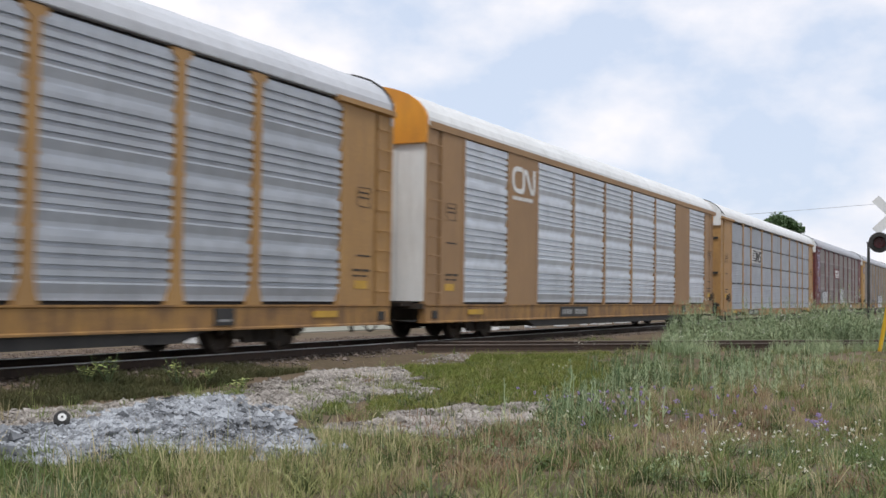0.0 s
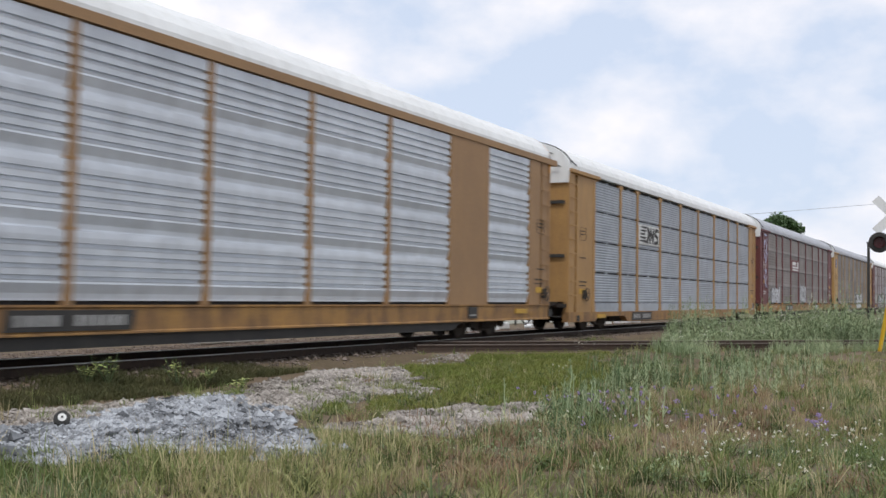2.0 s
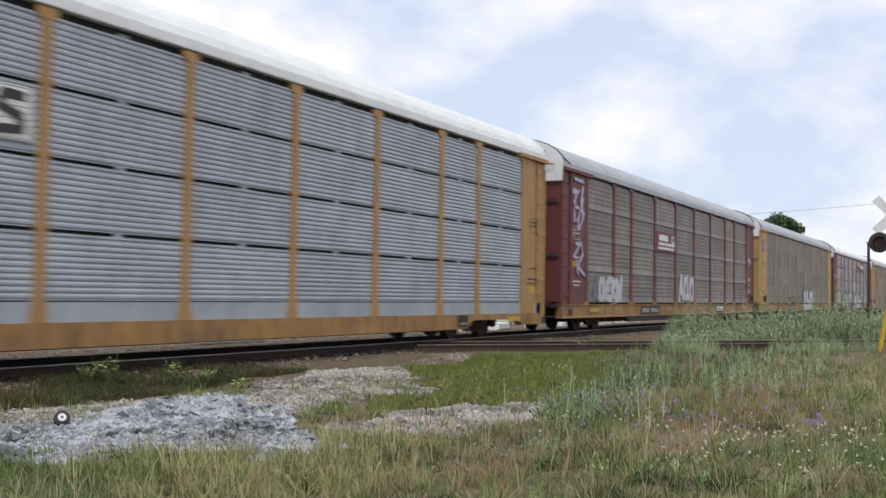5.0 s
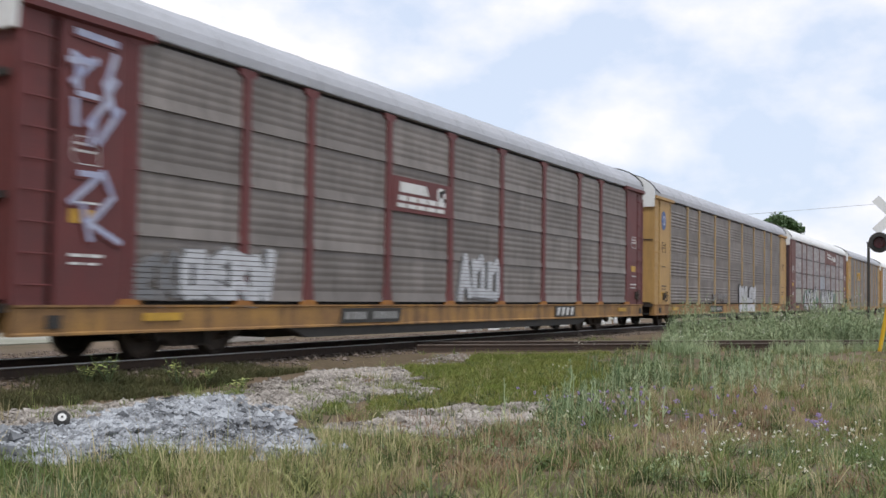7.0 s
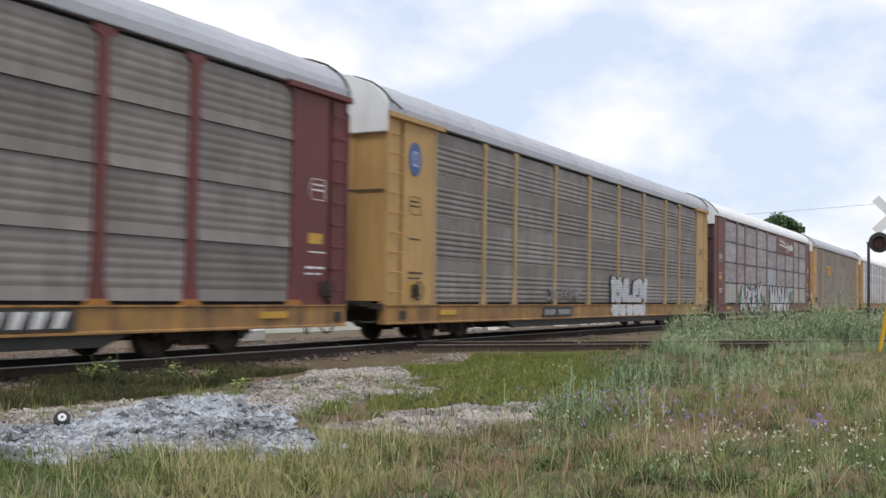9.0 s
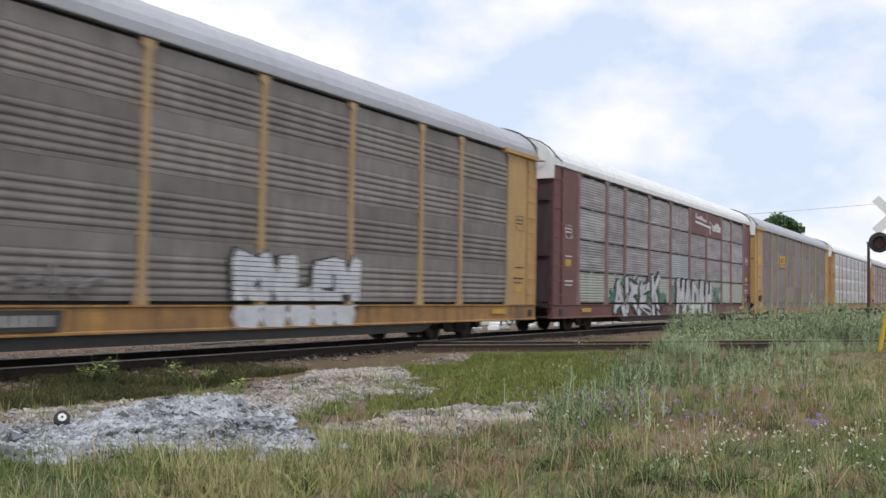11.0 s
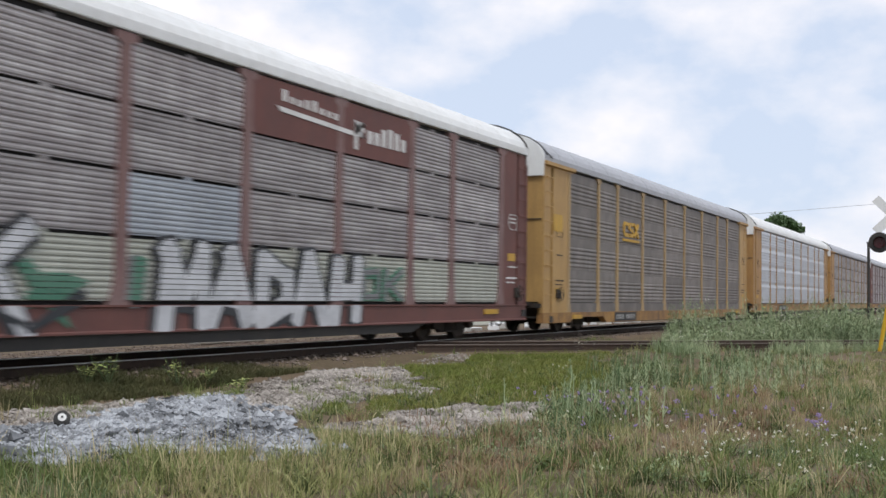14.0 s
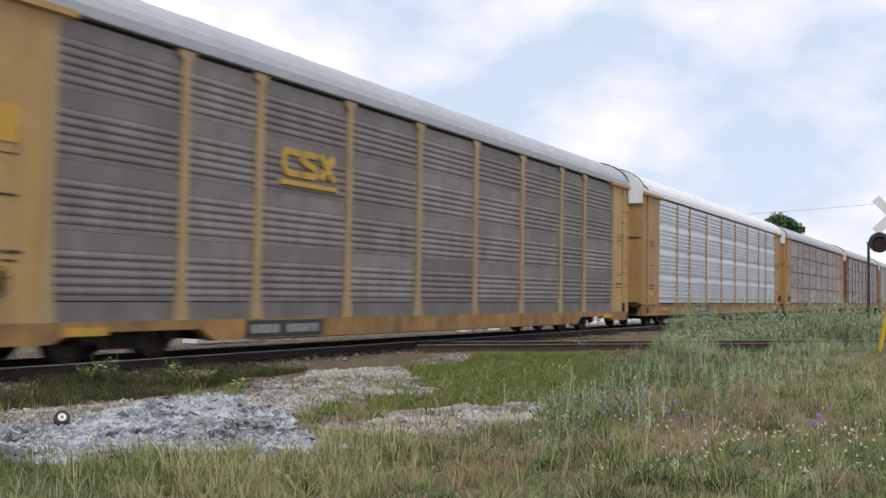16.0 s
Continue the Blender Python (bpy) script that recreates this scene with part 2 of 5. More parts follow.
def part(name, bm, mat, parent, label="", smooth=False):
    """Links a bmesh (or a shared mesh) as one mesh object under a thing or a part."""
    me = bm if isinstance(bm, bpy.types.Mesh) else mesh_of(bm, name, mat, smooth)
    ob = new(name, me)
    ob.parent = parent
    return tagged(ob, label)


def thing(name, label, category, group="", kind="", m=None):
    ob = new(name)
    ob.empty_display_size = 0.3
    if m is not None:
        ob.matrix_basis = m
    return tagged(ob, label, category, group, kind)


def solid(name, bm, mat, label, category, group="", kind="", smooth=False):
    return tagged(new(name, mesh_of(bm, name, mat, smooth)), label, category, group, kind)


def soup(name, verts, faces, mat):
    me = bpy.data.meshes.new(name)
    me.from_pydata(verts, [], faces)
    me.materials.append(mat)
    return me



# ---------------------------------------------------------------- the train
LONG = 27.2
POSTS = [1.8, 4.45, 6.35, 9.2, 12.05, 14.9, 17.75, 20.6, 22.55, 25.3]
SILL0, SILL1, LOW, TOP = 0.46, 0.88, 0.94, 4.86
NOTCH0, NOTCH1 = 0.29, 0.64   # the lower side sills of the cars whose sills step up over the trucks
TIER = (TOP - LOW) / 4
ARCH = [(-1.57, 4.93), (-1.57, 5.12), (-1.50, 5.29), (-1.33, 5.49), (-1.05, 5.69), (-0.70, 5.83), (-0.35, 5.91), (0.0, 5.94)]
ARCH = ARCH + [(-y, z) for y, z in ARCH[-2::-1]]
cache = {}


def shared(key, build):
    if key not in cache:
        cache[key] = build()
    return cache[key]


def sheet(width, style, mat):
    """One side panel of a tier, corrugated along its length: local x 0..width, outer side towards -y, z 0..TIER."""
    h = TIER - 0.004
    if style == "louvre":
        # a hollow smooth band, then flat strips parted by narrow open grooves
        pts = [(-1.492, 0.0), (-1.492, 0.03), (-1.500, 0.10), (-1.540, 0.235)]
        z = 0.285
        for i in range(4):
            pts += [(-1.536, z - 0.02), (-1.541, z), (-1.480, z + 0.002), (-1.480, z + 0.052), (-1.532, z + 0.057)]
            z += 0.155
        pts += [(-1.538, z - 0.02), (-1.536, h)]
    elif style == "wave":
        # soft ribs in a group of four, then a wide smooth band
        pts, z = [(-1.512, 0.0), (-1.512, 0.06)], 0.06
        step = 0.128
        for i in range(5):
            pts += [(-1.506, z + 0.01), (-1.524, z + step * 0.35), (-1.524, z + step * 0.6), (-1.508, z + step * 0.95)]
            z += step
        pts += [(-1.512, z + 0.02), (-1.514, h)]
    elif style == "lapped":
        # soft ribs; the foot of each sheet stands out over the head of the next
        pts, z = [(-1.550, 0.0), (-1.546, 0.02), (-1.516, 0.17)], 0.19
        step = (h - 0.24) / 5
        for i in range(5):
            pts += [(-1.512, z), (-1.521, z + step * 0.4), (-1.521, z + step * 0.6), (-1.513, z + step * 0.9)]
            z += step
        pts += [(-1.506, h)]
    else:
        # fine ribs, an open slot under the head
        h = TIER - 0.055
        pts, z = [(-1.520, 0.0)], 0.015
        step = (h - 0.08) / 10
        for i in range(10):
            pts += [(-1.514, z), (-1.530, z + step * 0.25), (-1.532, z + step * 0.60), (-1.516, z + step * 0.92)]
            z += step
        pts += [(-1.515, z + 0.01), (-1.534, z + 0.03), (-1.534, h)]
    back = [(-1.47, h), (-1.47, 0.0)]
    bm = bmesh.new()
    prism(bm, pts + back, "x", 0, width)
    if style == "slotted":
        for a, b in ((0.0, 0.03), (width * 0.5 - 0.06, width * 0.5 + 0.06), (width - 0.03, width)):
            box(bm, a, b, -1.525, -1.475, h - 0.002, TIER)
    return mesh_of(bm, "side_sheet", M[mat])


def foot_mesh():
    bm = bmesh.new()
    prism(bm, [(-0.25, SILL1 - 0.01), (0.25, SILL1 - 0.01), (0.17, SILL1 + 0.09), (-0.17, SILL1 + 0.09)], "y", -1.572, -1.50)
    return mesh_of(bm, "foot", M["foot_paint"])


def post_mesh(w, mat, flared, foot_z):
    bm = bmesh.new()
    if flared:
        o = [(-w * 1.0, foot_z), (w * 1.0, foot_z), (w * 0.55, foot_z + 0.42), (w * 0.5, TOP - 0.12), (w * 1.1, TOP - 0.05), (w * 1.1, TOP + 0.05),
             (-w * 1.1, TOP + 0.05), (-w * 1.1, TOP - 0.05), (-w * 0.5, TOP - 0.12), (-w * 0.55, foot_z + 0.42)]
    else:
        o = [(-w / 2, foot_z), (w / 2, foot_z), (w / 2, TOP + 0.02), (-w / 2, TOP + 0.02)]
    prism(bm, o, "y", -1.562, -1.46)
    for i in range(1, 4):
        z = LOW + TIER * i
        box(bm, -w * 0.5 - 0.045, w * 0.5 + 0.045, -1.558, -1.50, z + 0.00, z + 0.05)
    return mesh_of(bm, "post", M[mat])


def arch(high):
    """The roof's outline; high scales its rise."""
    return [(y, 4.93 + (z - 4.93) * high) for y, z in ARCH]


def ridge_roof(mat, x0, x1, high):
    """One roof shell with shallow raised seams between its sheets."""
    at, x = [(x0, 0.0)], x0 + 1.2
    while x < x1 - 0.5:
        at += [(x - 0.05, 0.0), (x - 0.03, 0.009), (x + 0.03, 0.009), (x + 0.05, 0.0)]
        x += 1.43
    at.append((x1, 0.0))
    bm = bmesh.new()
    rings = [[bm.verts.new((x, y * (1 + up * 0.6), z + up)) for y, z in arch(high)] for x, up in at]
    k = len(ARCH)
    for a, b in zip(rings[:-1], rings[1:]):
        for i in range(k):
            bm.faces.new((a[i], a[(i + 1) % k], b[(i + 1) % k], b[i]))
    bm.faces.new(rings[0][::-1])
    bm.faces.new(rings[-1])
    bmesh.ops.recalc_face_normals(bm, faces=bm.faces[:])
    return mesh_of(bm, "roof", M[mat])


def end_face(x, out, cap, door, low, car, high, barred):
    """The end of a car: the arched cap with its grab bars, the folding door leaves, cross bars or seams."""
    bm = bmesh.new()
    edge = [(y, z) for y, z in arch(high) if z > low]
    o = [(-1.55, low)] + edge + [(1.55, low)]
    prism(bm, o, "x", x - out * 0.02, x - out * 0.10)
    lid = part("end_cap", bm, M[cap], car, "painted arched end cap")
    if barred:
        for z, y0, y1 in ((5.42, -1.05, -0.35), (5.02, -1.30, -0.45)):
            bm = bmesh.new()
            rod(bm, (x - out * 0.20, y0, z), (x - out * 0.20, y1, z), 0.02, 6)
            for y in (y0, y1):
                rod(bm, (x - out * 0.20, y, z), (x - out * 0.06, y, z), 0.014, 6)
            part("grab_bar", bm, M["iron"], lid, "dark grab bar")
    for k, (y0, y1) in enumerate(((-1.50, -0.77), (-0.75, -0.01), (0.01, 0.75), (0.77, 1.50))):
        bm = bmesh.new()
        box(bm, x + (0.02 if k in (0, 3) else 0.0) * 1 - 0.03, x + 0.03, y0, y1, 0.95, low + 0.02)
        leaf = part("end_door_leaf", bm, M[door], car)
        if barred:
            for z in (2.28, 3.90):
                bm = bmesh.new()
                box(bm, x - out * 0.03, x - out * 0.085, y0 + 0.06, y1 - 0.04, z, z + 0.10)
                part("cross_bar", bm, M["black"], leaf, "dark rusty bar")
        elif door != "white":
            bm = bmesh.new()
            box(bm, x - out * 0.03, x - out * 0.042, y0, y1, 3.28, 3.315)
            part("seam", bm, M["iron"], leaf, "dark seam between door panels")


def truck(car, x):
    """A two-axle truck with side frames, bolster, springs and wheelsets."""
    bm = bmesh.new()
    for s in (-1, 1):
        o = [(-1.25, 0.36), (-1.25, 0.58), (-0.85, 0.68), (0.85, 0.68), (1.25, 0.58), (1.25, 0.36), (0.72, 0.40), (0.50, 0.20), (-0.50, 0.20), (-0.72, 0.40)]
        prism(bm, o, "y", s * 1.0 - 0.07, s * 1.0 + 0.07)
        for dx in (-0.89, 0.89):
            rod(bm, (dx, s * 1.06, 0.42), (dx, s * 1.17, 0.42), 0.14, 12)
        for dx in (-0.22, 0.0, 0.22):
            rod(bm, (dx, s * 1.09, 0.24), (dx, s * 1.09, 0.46), 0.075, 8)
    box(bm, -0.18, 0.18, -1.05, 1.05, 0.46, 0.62)
    box(bm, -0.35, 0.35, -0.3, 0.3, 0.55, 0.74)
    for dx in (-0.46, 0.46):
        box(bm, dx - 0.06, dx + 0.06, -0.9, 0.9, 0.28, 0.40)
    tr = part("truck", bm, M["iron"], car)
    tr.location = (x, 0, 0)

    def wheels():
        w = bmesh.new()
        half = [(1.00, 0.0), (1.00, 0.08), (0.90, 0.085), (0.88, 0.13), (0.85, 0.14), (0.80, 0.17), (0.81, 0.33), (0.84, 0.36), (0.83, 0.415),
                (0.70, 0.425), (0.70, 0.45), (0.665, 0.445), (0.67, 0.35), (0.72, 0.30), (0.70, 0.15), (0.64, 0.12), (0.60, 0.085)]
        line = half + [(-y, r) for y, r in half[::-1]]
        rings = [[w.verts.new((r * math.cos(2 * math.pi * k / 28), y, r * math.sin(2 * math.pi * k / 28))) for k in range(28)] if r > 0
                 else [w.verts.new((0, y, 0))] for y, r in line]
        for a, b in zip(rings[:-1], rings[1:]):
            for k in range(28):
                q = [a[k % len(a)], a[(k + 1) % len(a)], b[(k + 1) % len(b)], b[k % len(b)]]
                w.faces.new([v for n, v in enumerate(q) if v not in q[:n]])
        bmesh.ops.recalc_face_normals(w, faces=w.faces[:])
        return mesh_of(w, "wheelset", M["wheel"])
    for dx in (-0.89, 0.89):
        ws = part("wheelset", shared("wheelset", wheels), None, tr)
        ws.location = (dx, 0, 0.42)
        WHEELS.append((ws, dx))


def underframe(car, sill, notch, xa, xb):
    """Side sills, centre sill, couplers, platforms, hoses and trucks between the ends xa and xb."""
    for s in (-1, 1):
        bm = bmesh.new()
        if notch:
            # stepped up over the trucks
            a, b, c = NOTCH0, NOTCH0 + 0.20, NOTCH1
            o = [(xa + 0.02, c), (xa + 0.02, a + 0.05), (1.9, a + 0.05), (2.25, b), (4.9, b), (5.25, a), (LONG - 5.25, a), (LONG - 4.9, b), (LONG - 2.25, b),
                 (LONG - 1.9, a + 0.05), (xb - 0.02, a + 0.05), (xb - 0.02, c)]
            prism(bm, o, "y", s * 1.36, s * 1.565)
        else:
            prism(bm, [(s * 1.36, SILL0), (s * 1.575, SILL0), (s * 1.575, SILL0 + 0.03), (s * 1.55, SILL0 + 0.05), (s * 1.55, SILL1 - 0.05),
                       (s * 1.575, SILL1 - 0.03), (s * 1.575, SILL1), (s * 1.36, SILL1)], "x", xa + 0.02, xb - 0.02)
        part("side_sill", bm, M[sill], car)
    bm = bmesh.new()
    # centre sill, deeper between the trucks, with cross bearers and the deck
    prism(bm, [(0.3, 0.50), (5.6, 0.48), (6.4, 0.24), (20.8, 0.24), (21.6, 0.48), (26.9, 0.50), (26.9, 0.86), (0.3, 0.86)], "y", -0.55, 0.55)
    prism(bm, [(5.7, 0.50), (6.4, 0.27), (20.8, 0.27), (21.5, 0.50)], "y", -1.50, -1.30)
    box(bm, 0.05, LONG - 0.05, -1.40, 1.40, 0.80, 0.90)
    x = 6.9
    while x < 20.5:
        box(bm, x - 0.06, x + 0.06, -1.45, 1.45, 0.42, 0.84)
        x += 1.9
    part("centre_sill", bm, M["black"], car)
    for x, out in ((xa, -1), (xb, 1)):
        bm = bmesh.new()
        box(bm, min(x, x + out * 0.35), max(x, x + out * 0.35), -0.30, 0.30, 0.55, 0.92)
        box(bm, min(x + out * 0.3, x + out * 0.62), max(x + out * 0.3, x + out * 0.62), -0.10, 0.10, 0.66, 0.84)
        box(bm, min(x + out * 0.55, x + out * 0.80), max(x + out * 0.55, x + out * 0.80), -0.16, 0.12, 0.62, 0.90)
        box(bm, min(x, x + out * 0.10), max(x, x + out * 0.10), -1.50, 1.50, 0.78, 0.90)
        part("coupler", bm, M["iron"], car)
        bm = bmesh.new()
        for i in range(5):
            box(bm, min(x + out * (0.05 + i * 0.09), x + out * (0.11 + i * 0.09)), max(x + out * (0.05 + i * 0.09), x + out * (0.11 + i * 0.09)), -1.25, 1.25, 0.90, 0.93)
        for y in (-1.2, 0.0, 1.2):
            box(bm, min(x, x + out * 0.48), max(x, x + out * 0.48), y - 0.03, y + 0.03, 0.84, 0.90)
        part("end_platform", bm, M["iron"], car)
        bm = bmesh.new()
        last = None
        for i in range(9):
            a = i / 8
            p = Vector((x + out * (0.1 + 0.55 * a), -0.45 + 0.2 * a, 0.62 - 0.36 * math.sin(math.pi * a)))
            if last:
                rod(bm, last, p, 0.022, 6)
            last = p
        rod(bm, (x - out * 0.7, -1.2, 0.60), (x + out * 0.25, -1.35, 0.50), 0.018, 6)
        rod(bm, (x + out * 0.25, -1.35, 0.50), (x + out * 0.3, -0.2, 0.55), 0.018, 6)
        part("air_hose", bm, M["rubber"], car)
    for x in (3.75, LONG - 3.75):
        truck(car, x)


def ladder(car, x0, x1, mat):
    for i in range(9):
        z = 1.15 + i * 0.42
        bm = bmesh.new()
        rod(bm, (x0, -1.60, z), (x1, -1.60, z), 0.014, 6)
        rod(bm, (x0, -1.60, z), (x0, -1.50, z), 0.012, 6)
        rod(bm, (x1, -1.60, z), (x1, -1.50, z), 0.012, 6)
        part("ladder_rung", bm, M[mat], car)


def ring(bm, cx, cz, w, h, t, y0, y1, gap=False):
    """A rectangular outline with chamfered corners, open to +x where gap is set."""
    c = min(w, h) * 0.22
    o = [(cx + w / 2, cz - h / 2), (cx - w / 2 + c, cz - h / 2), (cx - w / 2, cz - h / 2 + c), (cx - w / 2, cz + h / 2 - c), (cx - w / 2 + c, cz + h / 2), (cx + w / 2, cz + h / 2)]
    i = [(cx + w / 2, cz + h / 2 - t), (cx - w / 2 + c, cz + h / 2 - t), (cx - w / 2 + t, cz + h / 2 - c), (cx - w / 2 + t, cz - h / 2 + c), (cx - w / 2 + c, cz - h / 2 + t), (cx + w / 2, cz - h / 2 + t)]
    prism(bm, o + i, "y", y0, y1)
    if not gap:
        box(bm, cx + w / 2 - t, cx + w / 2, y0, y1, cz - h / 2, cz + h / 2)


def ribbon(bm, pts, t, y0, y1):
    """A painted line of width t through the points (x, z), with rounded joints."""
    for (xa, za), (xb, zb) in zip(pts[:-1], pts[1:]):
        d = Vector((xb - xa, zb - za)).normalized() * t / 2
        prism(bm, [(xa - d.y, za + d.x), (xa + d.y, za - d.x), (xb + d.y, zb - d.x), (xb - d.y, zb + d.x)], "y", y0, y1)
    for i, (x, z) in enumerate(pts[1:-1]):
        prism(bm, [(x + t / 2 * math.cos(a * math.pi / 5), z + t / 2 * math.sin(a * math.pi / 5)) for a in range(10)], "y", y0 - 0.0004 * (1 + i % 2), y1)


def bars(bm, x, z, count, w, h, gap, y=-1.584):
    for i in range(count):
        box(bm, x + i * (w + gap), x + i * (w + gap) + w, y, y + 0.012, z, z + h)


STROKES = {
    "a": ((0.05, 0, 0.42, 1), (0.42, 1, 0.95, 0), (0.25, 0.38, 0.75, 0.38)), "m": ((0.05, 0, 0.12, 1), (0.12, 1, 0.5, 0.35), (0.5, 0.35, 0.88, 1), (0.88, 1, 0.95, 0)),
    "d": ((0.12, 0, 0.12, 1), (0.12, 1, 0.85, 0.7), (0.85, 0.7, 0.85, 0.25), (0.85, 0.25, 0.12, 0.02)), "h": ((0.1, 0, 0.2, 1), (0.85, 0, 0.9, 1), (0.15, 0.5, 0.87, 0.5)),
    "o": ((0.15, 0.15, 0.15, 0.85), (0.15, 0.85, 0.85, 0.95), (0.85, 0.95, 0.85, 0.1), (0.85, 0.1, 0.15, 0.1)), "k": ((0.1, 0, 0.1, 1), (0.1, 0.45, 0.95, 1), (0.3, 0.5, 1.0, 0)),
    "w": ((0.0, 0.9, 0.25, 0.05), (0.25, 0.05, 0.5, 0.8), (0.5, 0.8, 0.7, 0.05), (0.7, 0.05, 1.0, 0.95)),
    "r": ((0.2, 0.0, 0.15, 0.95), (0.15, 0.95, 0.85, 0.8), (0.85, 0.8, 0.35, 0.45), (0.35, 0.45, 1.05, -0.05)),
    "e": ((0.85, 0.95, 0.15, 0.8), (0.15, 0.8, 0.1, 0.15), (0.1, 0.15, 0.95, 0.05), (0.15, 0.5, 0.7, 0.5)),
    "n": ((0.12, 0, 0.12, 0.95), (0.12, 0.95, 0.8, 0.1), (0.85, 0.0, 0.88, 1.0)),
    "l": ((0.2, 0.95, 0.2, 0.05), (0.2, 0.05, 0.85, 0.1)), "i": ((0.45, 0.0, 0.5, 0.9),),
}


def clipped(outline, z0, z1):
    """The part of a convex outline (x, z) that lies between two heights."""
    for keep, level in ((1, z0), (-1, z1)):
        out = []
        for (xa, za), (xb, zb) in zip(outline, outline[1:] + outline[:1]):
            ina, inb = (za - level) * keep >= 0, (zb - level) * keep >= 0
            if ina:
                out.append((xa, za))
            if ina != inb:
                f = (level - za) / (zb - za)
                out.append((xa + (xb - xa) * f, level))
        outline = out
    return outline


def coat(bm, outline, y, rib=0.0845, gap=0.013, low=None):
    """Paint on the corrugated side: the outline is broken by the grooves between the ribs, whole on the sill."""
    low = SILL0 + 0.01 if low is None else low
    bands, z = [(low, SILL1 - 0.01)], LOW
    while z < TOP:
        bands.append((z + gap, z + rib))
        z += rib
    for z0, z1 in bands:
        o = clipped(outline, z0, z1)
        if len(o) > 2 and max(q for _, q in o) - min(q for _, q in o) > 0.004:
            prism(bm, o, "y", y, -1.53)


def spray(car, x0, x1, z0, z1, mats, seed, shapes, thick=0.2, halo=None, wild=0.06, rim=0.11, ribbed=True):
    """Painted scrawl on the side: crude strokes with a darker outline, on an optional ragged patch of another colour."""
    rng = random.Random(seed)
    w = (x1 - x0) / len(shapes)
    under, over = bmesh.new(), bmesh.new()
    gap = 0.013 if ribbed else 0.0

    def stroke(bm, xa, za, xb, zb, t, y):
        d = Vector((xb - xa, zb - za)).normalized()
        n = Vector((-d.y, d.x)) * t / 2
        e = d * t * 0.25
        coat(bm, [(xa - e.x + n.x, za - e.y + n.y), (xa - e.x * 1.6, za - e.y * 1.6), (xa - e.x - n.x, za - e.y - n.y), (xb + e.x - n.x, zb + e.y - n.y),
                  (xb + e.x * 1.6, zb + e.y * 1.6), (xb + e.x + n.x, zb + e.y + n.y)], y, gap=gap)

    if halo:
        bm = bmesh.new()
        for k in range(26):
            cx = x0 + (x1 - x0) * rng.uniform(-0.04, 1.06)
            rise = math.sin(math.pi * min(max((cx - x0) / (x1 - x0), 0.05), 0.95))
            cz = z0 + (z1 - z0) * rng.uniform(0.25, 0.55 + 0.5 * rise)
            a, ln, t = rng.uniform(-0.9, 0.9), rng.uniform(0.35, 0.95), rng.uniform(0.12, 0.30)
            c, sn = math.cos(a), math.sin(a)
            o = [(-ln * 0.5, -t * 0.4), (ln * 0.2, -t * 0.6), (ln * 0.6, 0.05), (ln * 0.1, t * 0.6), (-ln * 0.4, t * 0.5)]
            coat(bm, [(cx + p * c - q * sn, cz + p * sn + q * c) for p, q in o], -1.5660 - 0.0002 * k, gap=gap)
        part("spray_painting", bm, M[halo], car, "ragged green spray paint")
    for i, c in enumerate(shapes):
        sl = 0.12 * (rng.random() - 0.3)
        for k, (a, b, cc, d) in enumerate(STROKES[c]):
            j = [wild * (rng.random() - 0.5) for _ in range(4)]
            xa, za = x0 + w * (i + 0.06 + 0.88 * (a + j[0])) + sl * b, z0 + (z1 - z0) * (b + j[1])
            xb, zb = x0 + w * (i + 0.06 + 0.88 * (cc + j[2])) + sl * d, z0 + (z1 - z0) * (d + j[3])
            t = thick * rng.uniform(0.8, 1.15)
            stroke(under, xa - 0.03, za - 0.03, xb - 0.03, zb - 0.03, t + rim, -1.5720 - 0.0004 * k - 0.0002 * i)
            stroke(over, xa, za, xb, zb, t, -1.5760 - 0.0004 * k - 0.0002 * i)
    body = part("spray_painting", under, M[mats[1]], car, "dark outline of a sprayed scrawl")
    part("stroke", over, M[mats[0]], body, "pale sprayed strokes")


